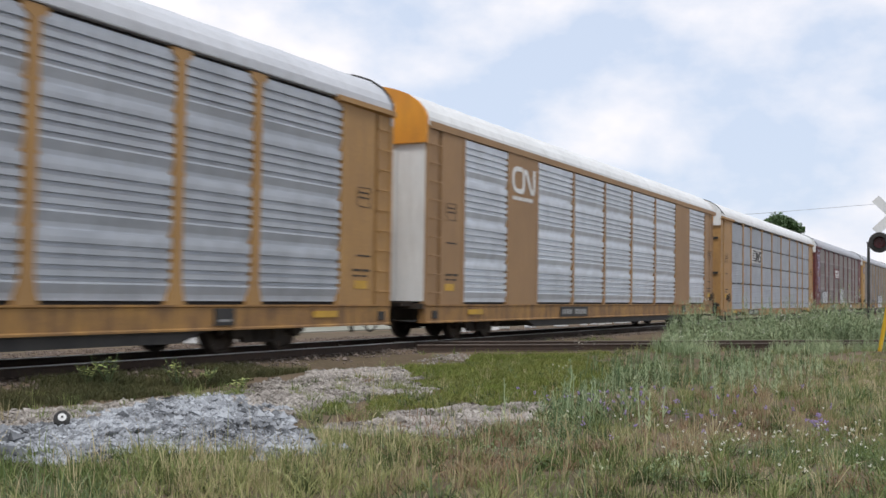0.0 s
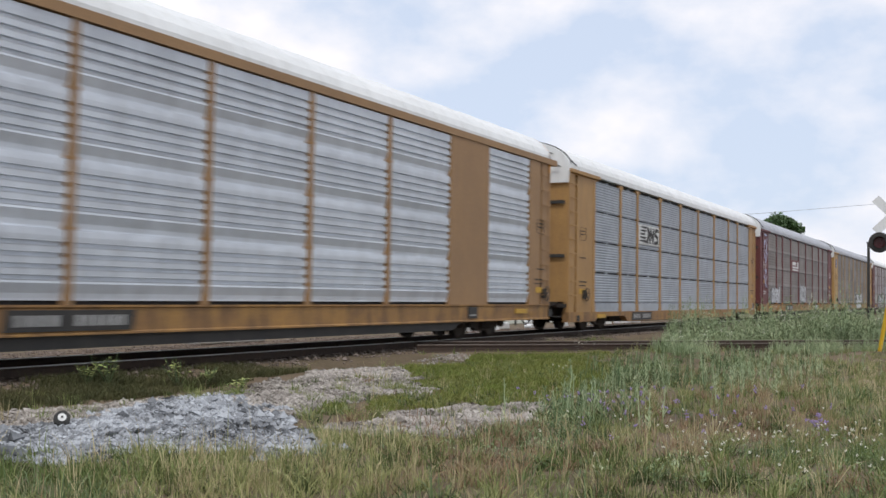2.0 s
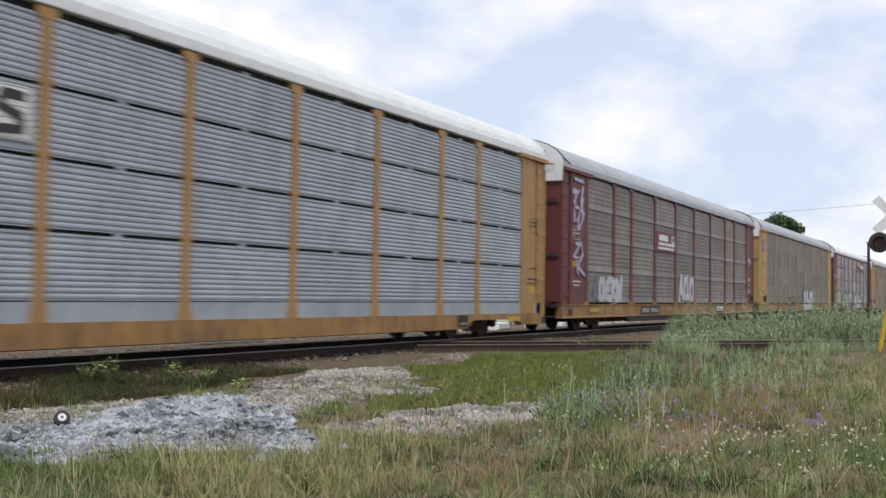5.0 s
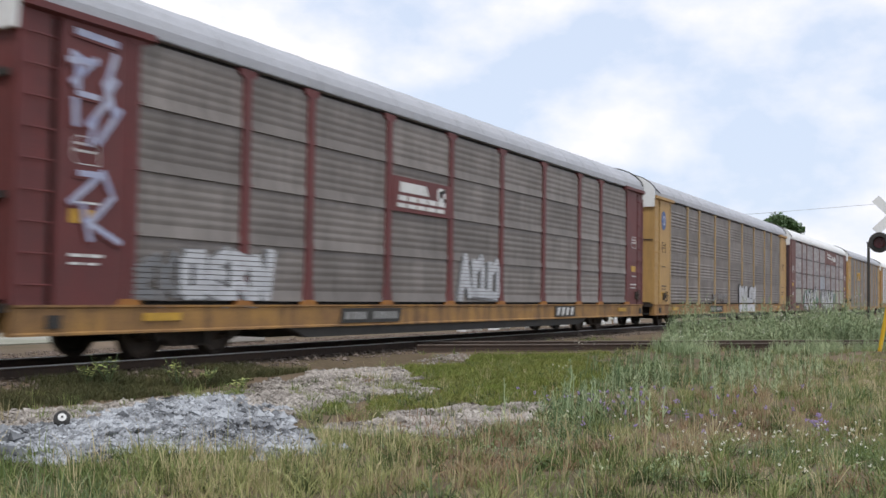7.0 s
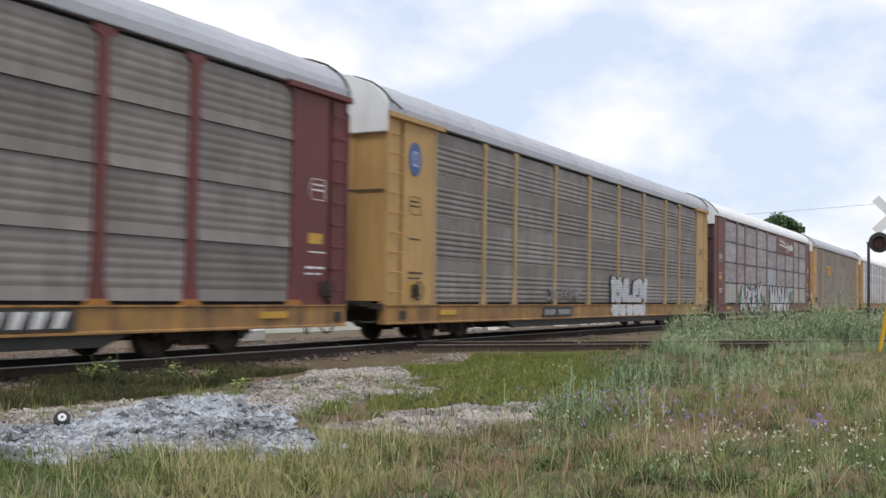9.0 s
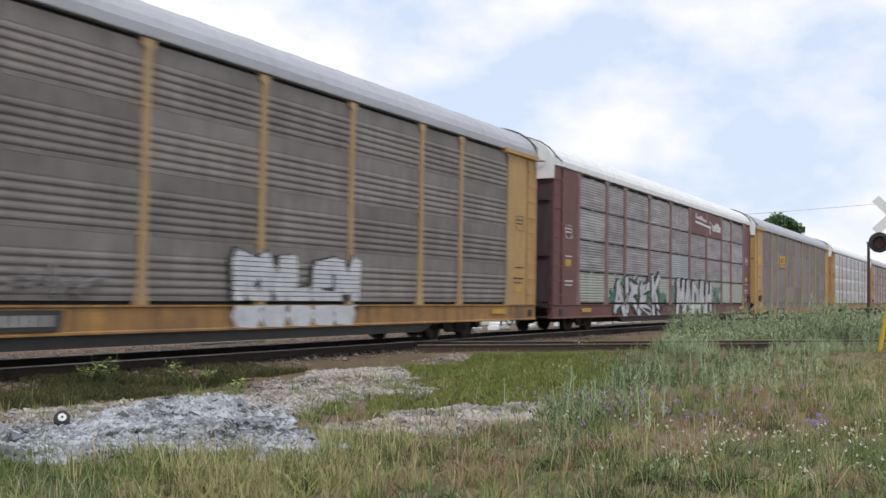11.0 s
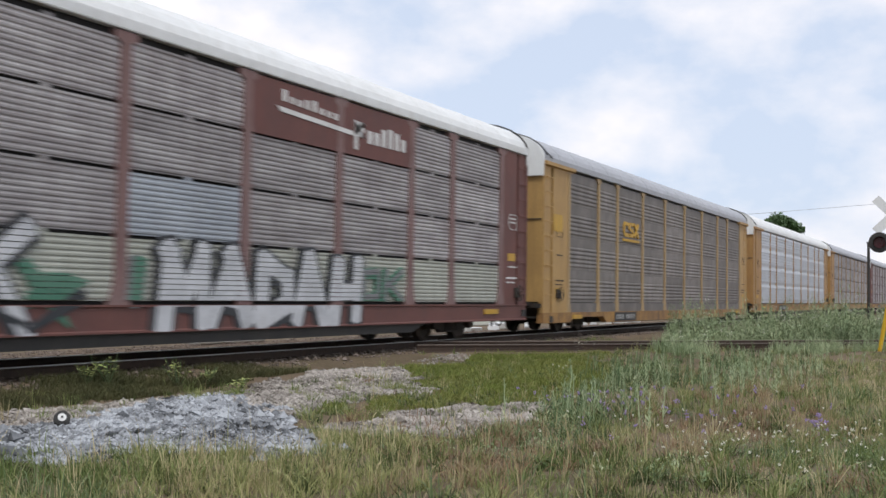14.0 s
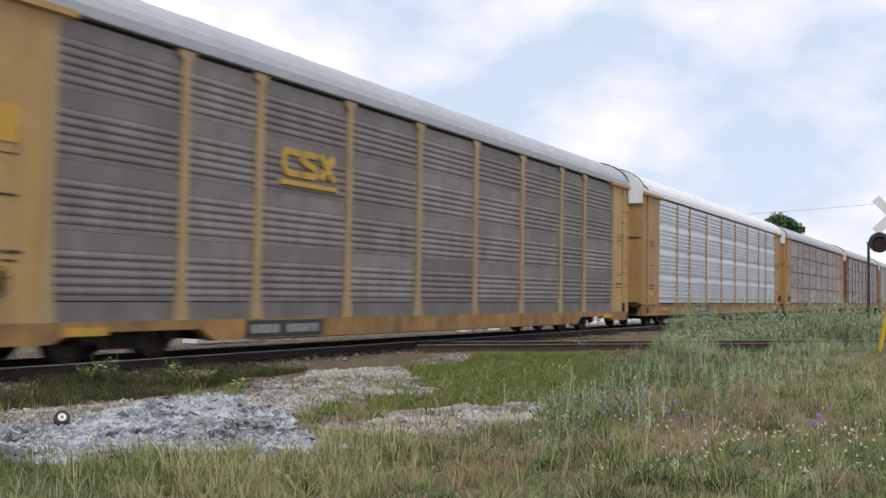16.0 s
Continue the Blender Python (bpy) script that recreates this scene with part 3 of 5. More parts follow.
def autorack(k, paint, sheet_mat, style, roof, cap, door, label, plates=(), flared=True, sill="worn", low=4.53, narrow=False,
             header=True, extras=None, notch=False, foot=None, post=None, rise=0, lead=0.25, tail=0.25, barred=False, post_paint=None, feet=False):
    car = thing("autorack_car", label, "railroad car", "cars of the freight train")
    x = FIRST + PITCH * k + SHIFT.get(k, 0.0)
    CARS.append((car, x))
    dark_paint = paint in ("maroon", "red_brown")
    w = 0.13 if narrow else (0.2 if flared else 0.24)
    w = post or w
    high = rise or 0.92
    part("roof", shared(("roof", roof, high, lead, tail), lambda: ridge_roof(roof, -lead, LONG - tail, high)), None, car)
    underframe(car, sill, notch, -lead, LONG - tail)
    foot_z = NOTCH1 if notch else SILL1
    sill_z = NOTCH0 - 0.03 if notch else SILL0
    # added near-black sheets inside each side: the interior's shade as colour, seen in the slots under the eaves and
    # over the sill
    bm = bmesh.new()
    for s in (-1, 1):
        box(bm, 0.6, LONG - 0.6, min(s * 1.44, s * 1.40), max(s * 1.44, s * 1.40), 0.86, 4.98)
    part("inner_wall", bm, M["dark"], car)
    for s in (-1, 1):
        bm = bmesh.new()
        if narrow:
            box(bm, 0.05, LONG - 0.05, min(s * 1.47, s * 1.585), max(s * 1.47, s * 1.585), TOP + 0.02, 5.04)
        else:
            box(bm, 0.3, LONG - 0.3, min(s * 1.47, s * 1.583), max(s * 1.47, s * 1.583), TOP + 0.085, 5.08)
        part("eave_rail", bm, M[paint if narrow else roof], car)
        if notch:
            bm = bmesh.new()
            box(bm, 0.6, LONG - 0.6, min(s * 1.45, s * 1.535), max(s * 1.45, s * 1.535), NOTCH1, LOW - 0.02)
            part("lower_band", bm, M[sheet_mat], car)
    spans = list(zip(POSTS[:-1], POSTS[1:]))
    for i, (a, b) in enumerate(spans):
        if i in plates:
            bm = bmesh.new()
            box(bm, a - 0.02, b + 0.02, -1.558, -1.47, SILL1, TOP + 0.06)
            part("side_plate", bm, M[paint], car)
            bm = bmesh.new()
            box(bm, a - 0.02, b + 0.02, 1.47, 1.558, SILL1, TOP + 0.06)
            part("side_plate", bm, M[paint], car)
            continue
        width = b - a - 0.02
        for tier in range(4):
            mat = foot if foot and tier == 0 else sheet_mat
            me = shared(("sheet", round(width, 2), style, mat), lambda: sheet(width, style, mat))
            z = LOW + TIER * tier
            near = part("side_sheet", me, None, car)
            near.location = (a + 0.01, 0, z)
            far = part("side_sheet", me, None, car)
            far.location, far.rotation_euler = (b - 0.01, 0, z), (0, 0, math.pi)
    coat = post_paint or paint
    pm = shared(("post", w, coat, flared, foot_z), lambda: post_mesh(w, coat, flared, foot_z))
    fm = shared("post_foot", foot_mesh)
    for px in POSTS:
        near = part("post", pm, None, car)
        near.location = (px, 0, 0)
        if feet:
            part("foot", fm, None, near, "yellow foot of the post").location = (0, 0, 0)
        far = part("post", pm, None, car)
        far.location, far.rotation_euler = (px, 0, 0), (0, 0, math.pi)
    for x0, x1, out in ((-lead, POSTS[0], -1), (POSTS[-1], LONG - tail, 1)):
        for s in (-1, 1):
            flip = (lambda u: u - lead) if out < 0 else (lambda u: LONG - tail - u)
            for name, u0, u1, d0, d1, top in (("end_panel", 0.70, 1.80 + lead if out < 0 else LONG - tail - x0, 1.46, 1.548, 0.05), ("ladder_panel", 0.10, 0.56, 1.40, 1.535, 0.05),
                                              ("corner_post", 0.0, 0.10, 1.40, 1.556, 0.10), ("door_recess", 0.56, 0.70, 1.40, 1.43, 0.0)):
                bm = bmesh.new()
                xa, xb = sorted((flip(u0), flip(u1)))
                ya, yb = sorted((s * d0, s * d1))
                box(bm, xa, xb, ya, yb, foot_z, TOP + top)
                # dark strip in the door recess: the gap's shade put into its colour
                part(name, bm, M["iron" if name == "door_recess" else paint], car)
            if header:
                bm = bmesh.new()
                prism(bm, [(s * 1.45, TOP - 0.06), (s * 1.63, TOP + 0.0), (s * 1.63, TOP + 0.10), (s * 1.45, TOP + 0.14)], "x",
                      x0 if out < 0 else x0 - 0.35, x1 + 0.35 if out < 0 else x1)
                part("eave_bracket", bm, M[paint], car)
        ladder(car, (0.14 - lead if out < 0 else LONG - tail - 0.56), (0.56 - lead if out < 0 else LONG - tail - 0.14), paint)
        end_face(-lead if out < 0 else LONG - tail, out if out > 0 else 1, cap, door, low, car, high, barred and out < 0)
        # safety stripe on the sill, lift hole as a black patch with its shade painted in, door stencil
        bm = bmesh.new()
        sx = 2.1 if out < 0 else LONG - 2.9
        box(bm, sx, sx + 0.8, -1.581, -1.56, sill_z + 0.18, sill_z + 0.30)
        part("reflective_strip", bm, M["decal_yellow"], car, "yellow reflective strip")
        bm = bmesh.new()
        sx = 0.28 if out < 0 else LONG - 0.58
        box(bm, sx, sx + 0.24, -1.580, -1.56, sill_z + 0.10, sill_z + 0.28)
        part("jacking_pocket", bm, M["black"], car)
        bm = bmesh.new()
        bars(bm, x0 + 0.95 if out < 0 else x0 + 0.35, 1.55, 2, 0.28, 0.045, 0.05, -1.556)
        bars(bm, x0 + 0.95 if out < 0 else x0 + 0.35, 1.44, 2, 0.22, 0.035, 0.08, -1.556)
        part("stencil", bm, M["sign_white" if dark_paint else "iron"], car)
        bm = bmesh.new()
        sx = x0 + 0.95 if out < 0 else x0 + 0.45
        ring(bm, sx + 0.25, 3.05, 0.50, 0.40, 0.012, -1.556, -1.545)
        bars(bm, sx + 0.07, 3.12, 4, 0.07, 0.035, 0.025, -1.556)
        bars(bm, sx + 0.07, 3.02, 4, 0.07, 0.035, 0.025, -1.556)
        bars(bm, sx + 0.02, 2.30 if out < 0 else 1.85, 1, 0.5, 0.03, 0.0, -1.556)
        part("stencil_box", bm, M["sign_white" if dark_paint else "iron"], car)
        bm = bmesh.new()
        box(bm, sx - 0.02, sx + 0.42, -1.5565, -1.545, 2.02 if dark_paint else 1.20, 2.22 if dark_paint else 1.36)
        part("notice", bm, M["decal_yellow"], car, "small yellow notice")
    if roof != "white" or paint == "red_brown":
        bm = bmesh.new()
        for y0, y1 in zip(arch(high)[1:-1], arch(high)[2:-1]):
            rod(bm, (LONG - tail - 0.12, y0[0] * 1.01, y0[1] + 0.03), (LONG - tail - 0.12, y1[0] * 1.01, y1[1] + 0.03), 0.022, 6)
        part("roof_lip", bm, M["black"], car)
    if paint != "tan":
        bm = bmesh.new()
        half = arch(high)[1:8]
        for y0, y1 in zip(half[:-1], half[1:]):
            rod(bm, (0.10 - lead, y0[0] * 1.01, y0[1] + 0.01), (0.10 - lead, y1[0] * 1.01, y1[1] + 0.01), 0.018, 6)
        rod(bm, (0.10 - lead, half[1][0], half[1][1]), (0.50 - lead, half[0][0] - 0.02, half[0][1] - 0.02), 0.022, 6)
        part("roof_lip", bm, M["black"], car)
    # reporting marks as plain bars on a dark field
    if k != 4:
        mx = MARKS.get(k, 7.0)
        bm = bmesh.new()
        prism(bm, [(mx, sill_z + 0.06), (mx + 2.3, sill_z + 0.06), (mx + 2.36, sill_z + 0.35), (mx + 0.06, sill_z + 0.35)], "y", -1.580, -1.56)
        mark = part("mark_panel", bm, M["black"], car, "black panel with worn white marks")
        bm = bmesh.new()
        for i in range(4):
            box(bm, mx + 0.18 + i * 0.20, mx + 0.32 + i * 0.20, -1.588, -1.575, sill_z + 0.13, sill_z + 0.28)
        for i in range(6):
            box(bm, mx + 1.22 + i * 0.165, mx + 1.33 + i * 0.165, -1.588, -1.575, sill_z + 0.13, sill_z + 0.28)
        part("mark", bm, M["sign_worn"], mark)
    bx = 0.92 if k % 2 else LONG - 0.92
    bm = bmesh.new()
    box(bm, bx - 0.14, bx + 0.14, -1.60, -1.53, 1.05, 1.32)
    rod(bm, (bx, -1.60, 1.18), (bx, -1.66, 1.18), 0.04, 8)
    for i in range(16):
        a, b = i * math.pi / 8, (i + 1) * math.pi / 8
        rod(bm, (bx + 0.2 * math.cos(a), -1.66, 1.18 + 0.2 * math.sin(a)), (bx + 0.2 * math.cos(b), -1.66, 1.18 + 0.2 * math.sin(b)), 0.014, 5)
    for i in range(4):
        a = i * math.pi / 2 + 0.4
        rod(bm, (bx, -1.66, 1.18), (bx + 0.2 * math.cos(a), -1.66, 1.18 + 0.2 * math.sin(a)), 0.011, 5)
    part("brake_wheel", bm, M["iron"], car, "dark hand brake wheel")
    if k < 2:
        bm = bmesh.new()
        box(bm, 21.5, 22.0, -1.581, -1.56, sill_z + 0.08, sill_z + 0.36)
        plate = part("data_plate", bm, M["black"], car, "small black data plate")
        bm = bmesh.new()
        box(bm, 21.6, 21.9, -1.588, -1.58, sill_z + 0.14, sill_z + 0.18)
        part("mark", bm, M["sign_worn"], plate)
    if extras:
        extras(car)
    return car


CARS, WHEELS = [], []
SHIFT = {0: 0.05, 1: 0.05, 2: -0.12, 3: 0.1, 4: 0.15, 5: -0.15}
MARKS = {0: 8.1, 1: 5.7, 2: 7.4, 3: 8.2, 5: 6.0}


def cn_marks(car):
    bm = bmesh.new()
    ribbon(bm, [(5.26, 4.50), (4.88, 4.50), (4.74, 4.44), (4.68, 4.30), (4.68, 4.08), (4.76, 3.96), (4.90, 3.91), (5.26, 3.91), (5.34, 3.97), (5.37, 4.08),
                (5.37, 4.38), (5.43, 4.47), (5.52, 4.47), (5.58, 4.42), (5.86, 3.98), (5.94, 3.92), (6.04, 3.95), (6.08, 4.05), (6.08, 4.56)], 0.125, -1.572, -1.555)
    part("emblem", bm, M["sign_white"], car, "white ribbon emblem on the tan plate")
    bm = bmesh.new()
    bars(bm, 4.66, 3.66, 8, 0.12, 0.10, 0.05, -1.570)
    part("small_mark", bm, M["sign_white"], car)


def ns_marks(car):
    z = LOW + 2 * TIER + 0.12
    bm = bmesh.new()
    coat(bm, [(6.48, z + 0.02), (8.98, z + 0.02), (8.98, z + 0.74), (6.48, z + 0.74)], -1.560, gap=0.012)
    plate = part("emblem_plate", bm, M["sign_white"], car, "white plate with black emblem")
    bm = bmesh.new()
    # tapering streaks, a slanted block, then two interlaced bands
    for i in range(5):
        zz = z + 0.10 + i * 0.125
        prism(bm, [(6.58 + i * 0.03, zz + 0.03), (7.05 + 0.14 * abs(i - 2), zz), (7.20 + 0.14 * abs(i - 2), zz + 0.085), (6.62 + i * 0.03, zz + 0.075)], "y", -1.572, -1.55)
    prism(bm, [(7.36, z + 0.08), (7.58, z + 0.08), (7.80, z + 0.46), (7.62, z + 0.68), (7.42, z + 0.60), (7.56, z + 0.42)], "y", -1.572, -1.55)
    ribbon(bm, [(7.80, z + 0.10), (7.92, z + 0.62), (8.18, z + 0.14), (8.30, z + 0.66)], 0.13, -1.572, -1.55)
    ribbon(bm, [(8.86, z + 0.60), (8.52, z + 0.62), (8.46, z + 0.44), (8.78, z + 0.34), (8.80, z + 0.16), (8.38, z + 0.13)], 0.12, -1.574, -1.55)
    part("emblem", bm, M["black"], plate)


def maroon_marks(car):
    bm = bmesh.new()
    box(bm, 9.30, 11.95, -1.574, -1.50, LOW + 2 * TIER - 0.02, LOW + 3 * TIER - 0.25)
    plate = part("name_plate", bm, M["maroon"], car, "maroon plate with white marks")
    bm = bmesh.new()
    z = LOW + 2 * TIER
    prism(bm, [(9.6, z + 0.40), (10.9, z + 0.40), (10.75, z + 0.62), (9.6, z + 0.62)], "y", -1.582, -1.57)
    ring(bm, 11.5, z + 0.48, 0.4, 0.32, 0.1, -1.582, -1.57)
    bars(bm, 9.55, z + 0.22, 5, 0.38, 0.11, 0.06, -1.582)
    bars(bm, 9.50, z + 0.07, 5, 0.38, 0.09, 0.06, -1.582)
    part("mark", bm, M["sign_white"], plate)
    bm = bmesh.new()
    box(bm, 18.6, 20.2, -1.580, -1.56, SILL0 + 0.06, SILL1 - 0.05)
    tag = part("mark_panel", bm, M["black"], car, "black panel with white bars")
    bm = bmesh.new()
    for i in range(4):
        prism(bm, [(18.72 + i * 0.36, SILL0 + 0.10), (18.86 + i * 0.36, SILL0 + 0.10), (18.98 + i * 0.36, SILL1 - 0.09), (18.78 + i * 0.36, SILL1 - 0.09)], "y", -1.588, -1.575)
    part("mark", bm, M["sign_white"], tag)
    spray(car, 2.9, 5.2, 1.02, 1.72, ("spray_white", "spray_grey"), 4, "oern", 0.23, None, 0.15, 0.08)
    spray(car, 1.95, 2.8, 1.00, 1.55, ("spray_grey", "weathered"), 5, "ek", 0.16, None, 0.4, 0.02)
    spray(car, 12.4, 14.7, 1.05, 1.95, ("spray_white", "spray_grey"), 6, "aoo", 0.25, None, 0.3, 0.05)
    for z, letters, seed in ((1.95, "k", 8), (2.45, "a", 9), (3.25, "w", 10), (3.75, "kr", 11), (4.15, "o", 12)):
        spray(car, 0.62, 1.42, z, z + 0.50, ("spray_blue", "maroon"), seed, letters, 0.10, None, 0.8, 0.02, False)


def bn_marks(car):
    bm = bmesh.new()
    prism(bm, [(0.85 + 0.27 * math.cos(a * math.pi / 8), 4.08 + 0.37 * math.sin(a * math.pi / 8)) for a in range(16)], "y", -1.568, -1.54)
    em = part("emblem", bm, M["blue"], car, "round blue emblem")
    bm = bmesh.new()
    ring(bm, 0.85, 4.08, 0.26, 0.34, 0.05, -1.575, -1.56)
    part("mark", bm, M["spray_blue"], em)
    bm = bmesh.new()
    for x in (14.2, 14.95, 15.75, 16.5, 17.2):
        coat(bm, [(x + 0.06, 0.50), (x + 0.60, 0.48), (x + 0.72, 0.70), (x + 0.64, 0.86), (x, 0.86), (x - 0.06, 0.66)], -1.5785)
    part("spray_painting", bm, M["spray_white"], car, "white paint sprayed across the sill")
    spray(car, 14.1, 18.0, 0.95, 1.68, ("spray_white", "spray_black"), 12, "rnlem", 0.30, None, 0.12, 0.12)
    spray(car, 8.6, 11.2, 1.05, 1.35, ("spray_grey", "weathered"), 13, "wmw", 0.04, None, 0.5, 0.02)


def sp_marks(car):
    bm = bmesh.new()
    box(bm, 15.0, 20.55, -1.556, -1.50, LOW + 3 * TIER - 0.02, TOP + 0.02)
    plate = part("name_plate", bm, M["red_brown"], car, "red-brown plate with white marks")
    bm = bmesh.new()
    z = LOW + 3 * TIER
    prism(bm, [(15.8, z + 0.46), (18.2, z + 0.36), (18.2, z + 0.45), (15.7, z + 0.55)], "y", -1.570, -1.56)
    for i, up in enumerate((0.21, 0.12, 0.12, 0.17, 0.21, 0.12, 0.12, 0.12)):
        box(bm, 15.85 + i * 0.235, 15.97 + i * 0.235, -1.570, -1.55, z + 0.66 - i * 0.012, z + 0.66 + up - i * 0.012)
    ring(bm, 18.42, z + 0.52, 0.34, 0.30, 0.10, -1.570, -1.56)
    box(bm, 18.24, 18.35, -1.570, -1.56, z + 0.10, z + 0.68)
    for i, up in enumerate((0.26, 0.26, 0.36, 0.40, 0.36, 0.26)):
        box(bm, 18.74 + i * 0.27, 18.90 + i * 0.27, -1.570, -1.55, z + 0.28, z + 0.28 + up)
    part("mark", bm, M["sign_white"], plate)
    patch_sheet = part("patch_sheet", sheet(2.60, "slotted", "galv"), None, car, "cleaner replacement sheet")
    patch_sheet.location = (12.17, -0.006, LOW + TIER)
    spray(car, 5.0, 10.7, 0.58, 1.72, ("spray_white", "spray_black"), 22, "arek", 0.27, "spray_green", 0.35, 0.20)
    bm = bmesh.new()
    for xa, za, xb, zb, t in ((5.5, 0.52, 6.6, 1.25, 0.05), (6.3, 0.55, 6.9, 1.5, 0.06), (7.5, 0.5, 7.9, 1.0, 0.09), (8.3, 0.75, 9.2, 0.62, 0.08),
                              (9.0, 1.15, 10.4, 0.60, 0.05), (10.4, 0.52, 11.3, 1.0, 0.12), (8.6, 1.4, 9.0, 1.85, 0.08), (6.9, 1.75, 7.7, 1.6, 0.07)):
        d = Vector((xb - xa, zb - za)).normalized()
        n = Vector((-d.y, d.x)) * t
        coat(bm, [(xa + n.x * 0.3, za + n.y * 0.3), (xa - n.x * 0.3, za - n.y * 0.3), (xb - n.x, zb - n.y), (xb + d.x * t, zb + d.y * t), (xb + n.x, zb + n.y)], -1.5800)
    part("spray_painting", bm, M["spray_black"], car, "sharp black sprayed streaks")
    spray(car, 12.8, 18.6, 0.60, 1.72, ("spray_white", "spray_black"), 24, "madah", 0.36, None, 0.10, 0.20)
    spray(car, 12.15, 12.6, 1.0, 1.6, ("spray_green", "spray_grey"), 26, "i", 0.22)
    spray(car, 18.5, 20.3, 0.98, 1.60, ("spray_grey", "spray_green"), 25, "ok", 0.12)


def csx_marks(car):
    bm = bmesh.new()
    z = LOW + 2 * TIER + 0.17
    ribbon(bm, [(7.50, z + 0.58), (7.14, z + 0.60), (7.06, z + 0.50), (7.06, z + 0.30), (7.14, z + 0.20), (7.50, z + 0.20)], 0.12, -1.560, -1.50)
    ribbon(bm, [(8.06, z + 0.59), (7.68, z + 0.59), (7.64, z + 0.44), (8.02, z + 0.36), (8.00, z + 0.20), (7.62, z + 0.20)], 0.12, -1.560, -1.50)
    ribbon(bm, [(8.20, z + 0.17), (8.66, z + 0.62)], 0.13, -1.560, -1.50)
    ribbon(bm, [(8.66, z + 0.17), (8.20, z + 0.62)], 0.13, -1.562, -1.50)
    box(bm, 6.95, 8.76, -1.560, -1.50, z - 0.02, z + 0.07)
    part("emblem", bm, M["decal_yellow"], car, "yellow emblem")
    bm = bmesh.new()
    box(bm, 0.55, 1.25, -1.562, -1.54, 3.0, 3.5)
    part("notice", bm, M["decal_yellow"], car, "yellow notice")


def autoracks():
    autorack(-1, "yellow", "galv_mid", "louvre", "roof_pale", "roof_pale", "yellow", "yellow autorack car with dull galvanised louvred sides", tail=0.08)
    autorack(0, "tan", "galv_bright", "louvre", "white", "orange", "white", "tan autorack car with bright louvred sides and white roof",
             plates=(1, 7), flared=False, narrow=True, header=False, lead=0.02, tail=0.50, rise=0.97, extras=cn_marks)
    autorack(1, "yellow", "galv", "slotted", "white", "white", "yellow", "yellow autorack car with grey ribbed sides and white roof",
             notch=True, post=0.16, lead=0.42, tail=0.35, barred=True, extras=ns_marks)
    autorack(2, "maroon", "weathered", "lapped", "roof_grey", "white", "maroon", "maroon autorack car with weathered sides and sprayed scrawls",
             lead=0.30, tail=0.15, barred=True, feet=True, extras=maroon_marks)
    autorack(3, "gold", "weathered", "wave", "roof_grey", "white", "gold", "yellow autorack car with dark weathered louvred sides", post=0.13, post_paint="pale_gold", lead=0.32, tail=0.05, extras=bn_marks)
    autorack(4, "red_brown", "brown_grey", "slotted", "white", "white", "dark_maroon", "red-brown autorack car with grimy sides and sprayed scrawls",
             sill="red_brown", header=False, foot="pale_sheet", lead=0.22, tail=0.25, post=0.21, barred=True, post_paint="faded_red", extras=sp_marks)
    autorack(5, "gold", "weathered", "wave", "roof_grey", "white", "gold", "yellow autorack car with dark louvred sides and grey roof", notch=True, post=0.17, post_paint="pale_gold", lead=0.18, tail=0.30, extras=csx_marks)
    autorack(6, "yellow", "galv_bright", "louvre", "white", "white", "yellow", "yellow autorack car with bright silver sides", flared=False, rise=0.95, post=0.09)
    autorack(7, "yellow", "brown_grey", "slotted", "roof_grey", "white", "yellow", "yellow autorack car with brownish grey sides", post=0.09, flared=False)
    autorack(8, "red_brown", "brown_grey", "slotted", "roof_grey", "white", "red_brown", "red-brown autorack car with brownish sides", flared=False)
    autorack(9, "tan", "galv", "wave", "roof_grey", "white", "tan", "tan autorack car with grey louvred sides")
    autorack(10, "yellow", "weathered", "slotted", "roof_grey", "white", "yellow", "yellow autorack car with weathered sides")


autoracks()


# ---------------------------------------------------------------- ground and tracks
def smooth_step(a, b, v):
    t = np.clip((v - a) / (b - a), 0, 1)
    return t * t * (3 - 2 * t)


def land(x, y):
    """Height of the ground."""
    x, y = np.asarray(x, float), np.asarray(y, float)
    bed = 0.11 * smooth_step(10.6, 11.5, y) * (1 - smooth_step(14.4, 15.4, y))
    roll = 0.030 * np.sin(x * 0.9 + 1.3 * np.sin(y * 0.7)) + 0.022 * np.sin(y * 1.7 + x * 0.55 + 2.0)
    near = 1 - smooth_step(10.2, 11.2, y)
    heap = 0.0
    for cx, cy, sx, sy, h in HEAPS:
        heap = heap + h * np.exp(-((x - cx) / sx) ** 2 - ((y - cy) / sy) ** 2)
    side = np.abs((x - 19.7) * SIDE_N[0] + (y - 11.6) * SIDE_N[1])
    ridge = 0.09 * (1 - smooth_step(1.5, 2.6, side)) * (x > 17)
    return roll * near + np.maximum(bed, ridge) + heap * near


HEAPS = [(7.2, 7.5, 1.3, 0.8, 0.07), (9.3, 8.0, 1.0, 0.7, 0.07), (8.5, 6.7, 1.1, 0.7, 0.06), (12.2, 8.4, 2.2, 1.0, 0.06), (10.3, 5.4, 1.4, 0.5, 0.03)]
SIDE_D = Vector((30.4 - 19.7, 2.9 - 11.6, 0)).normalized()
SIDE_N = (-SIDE_D.y, SIDE_D.x)


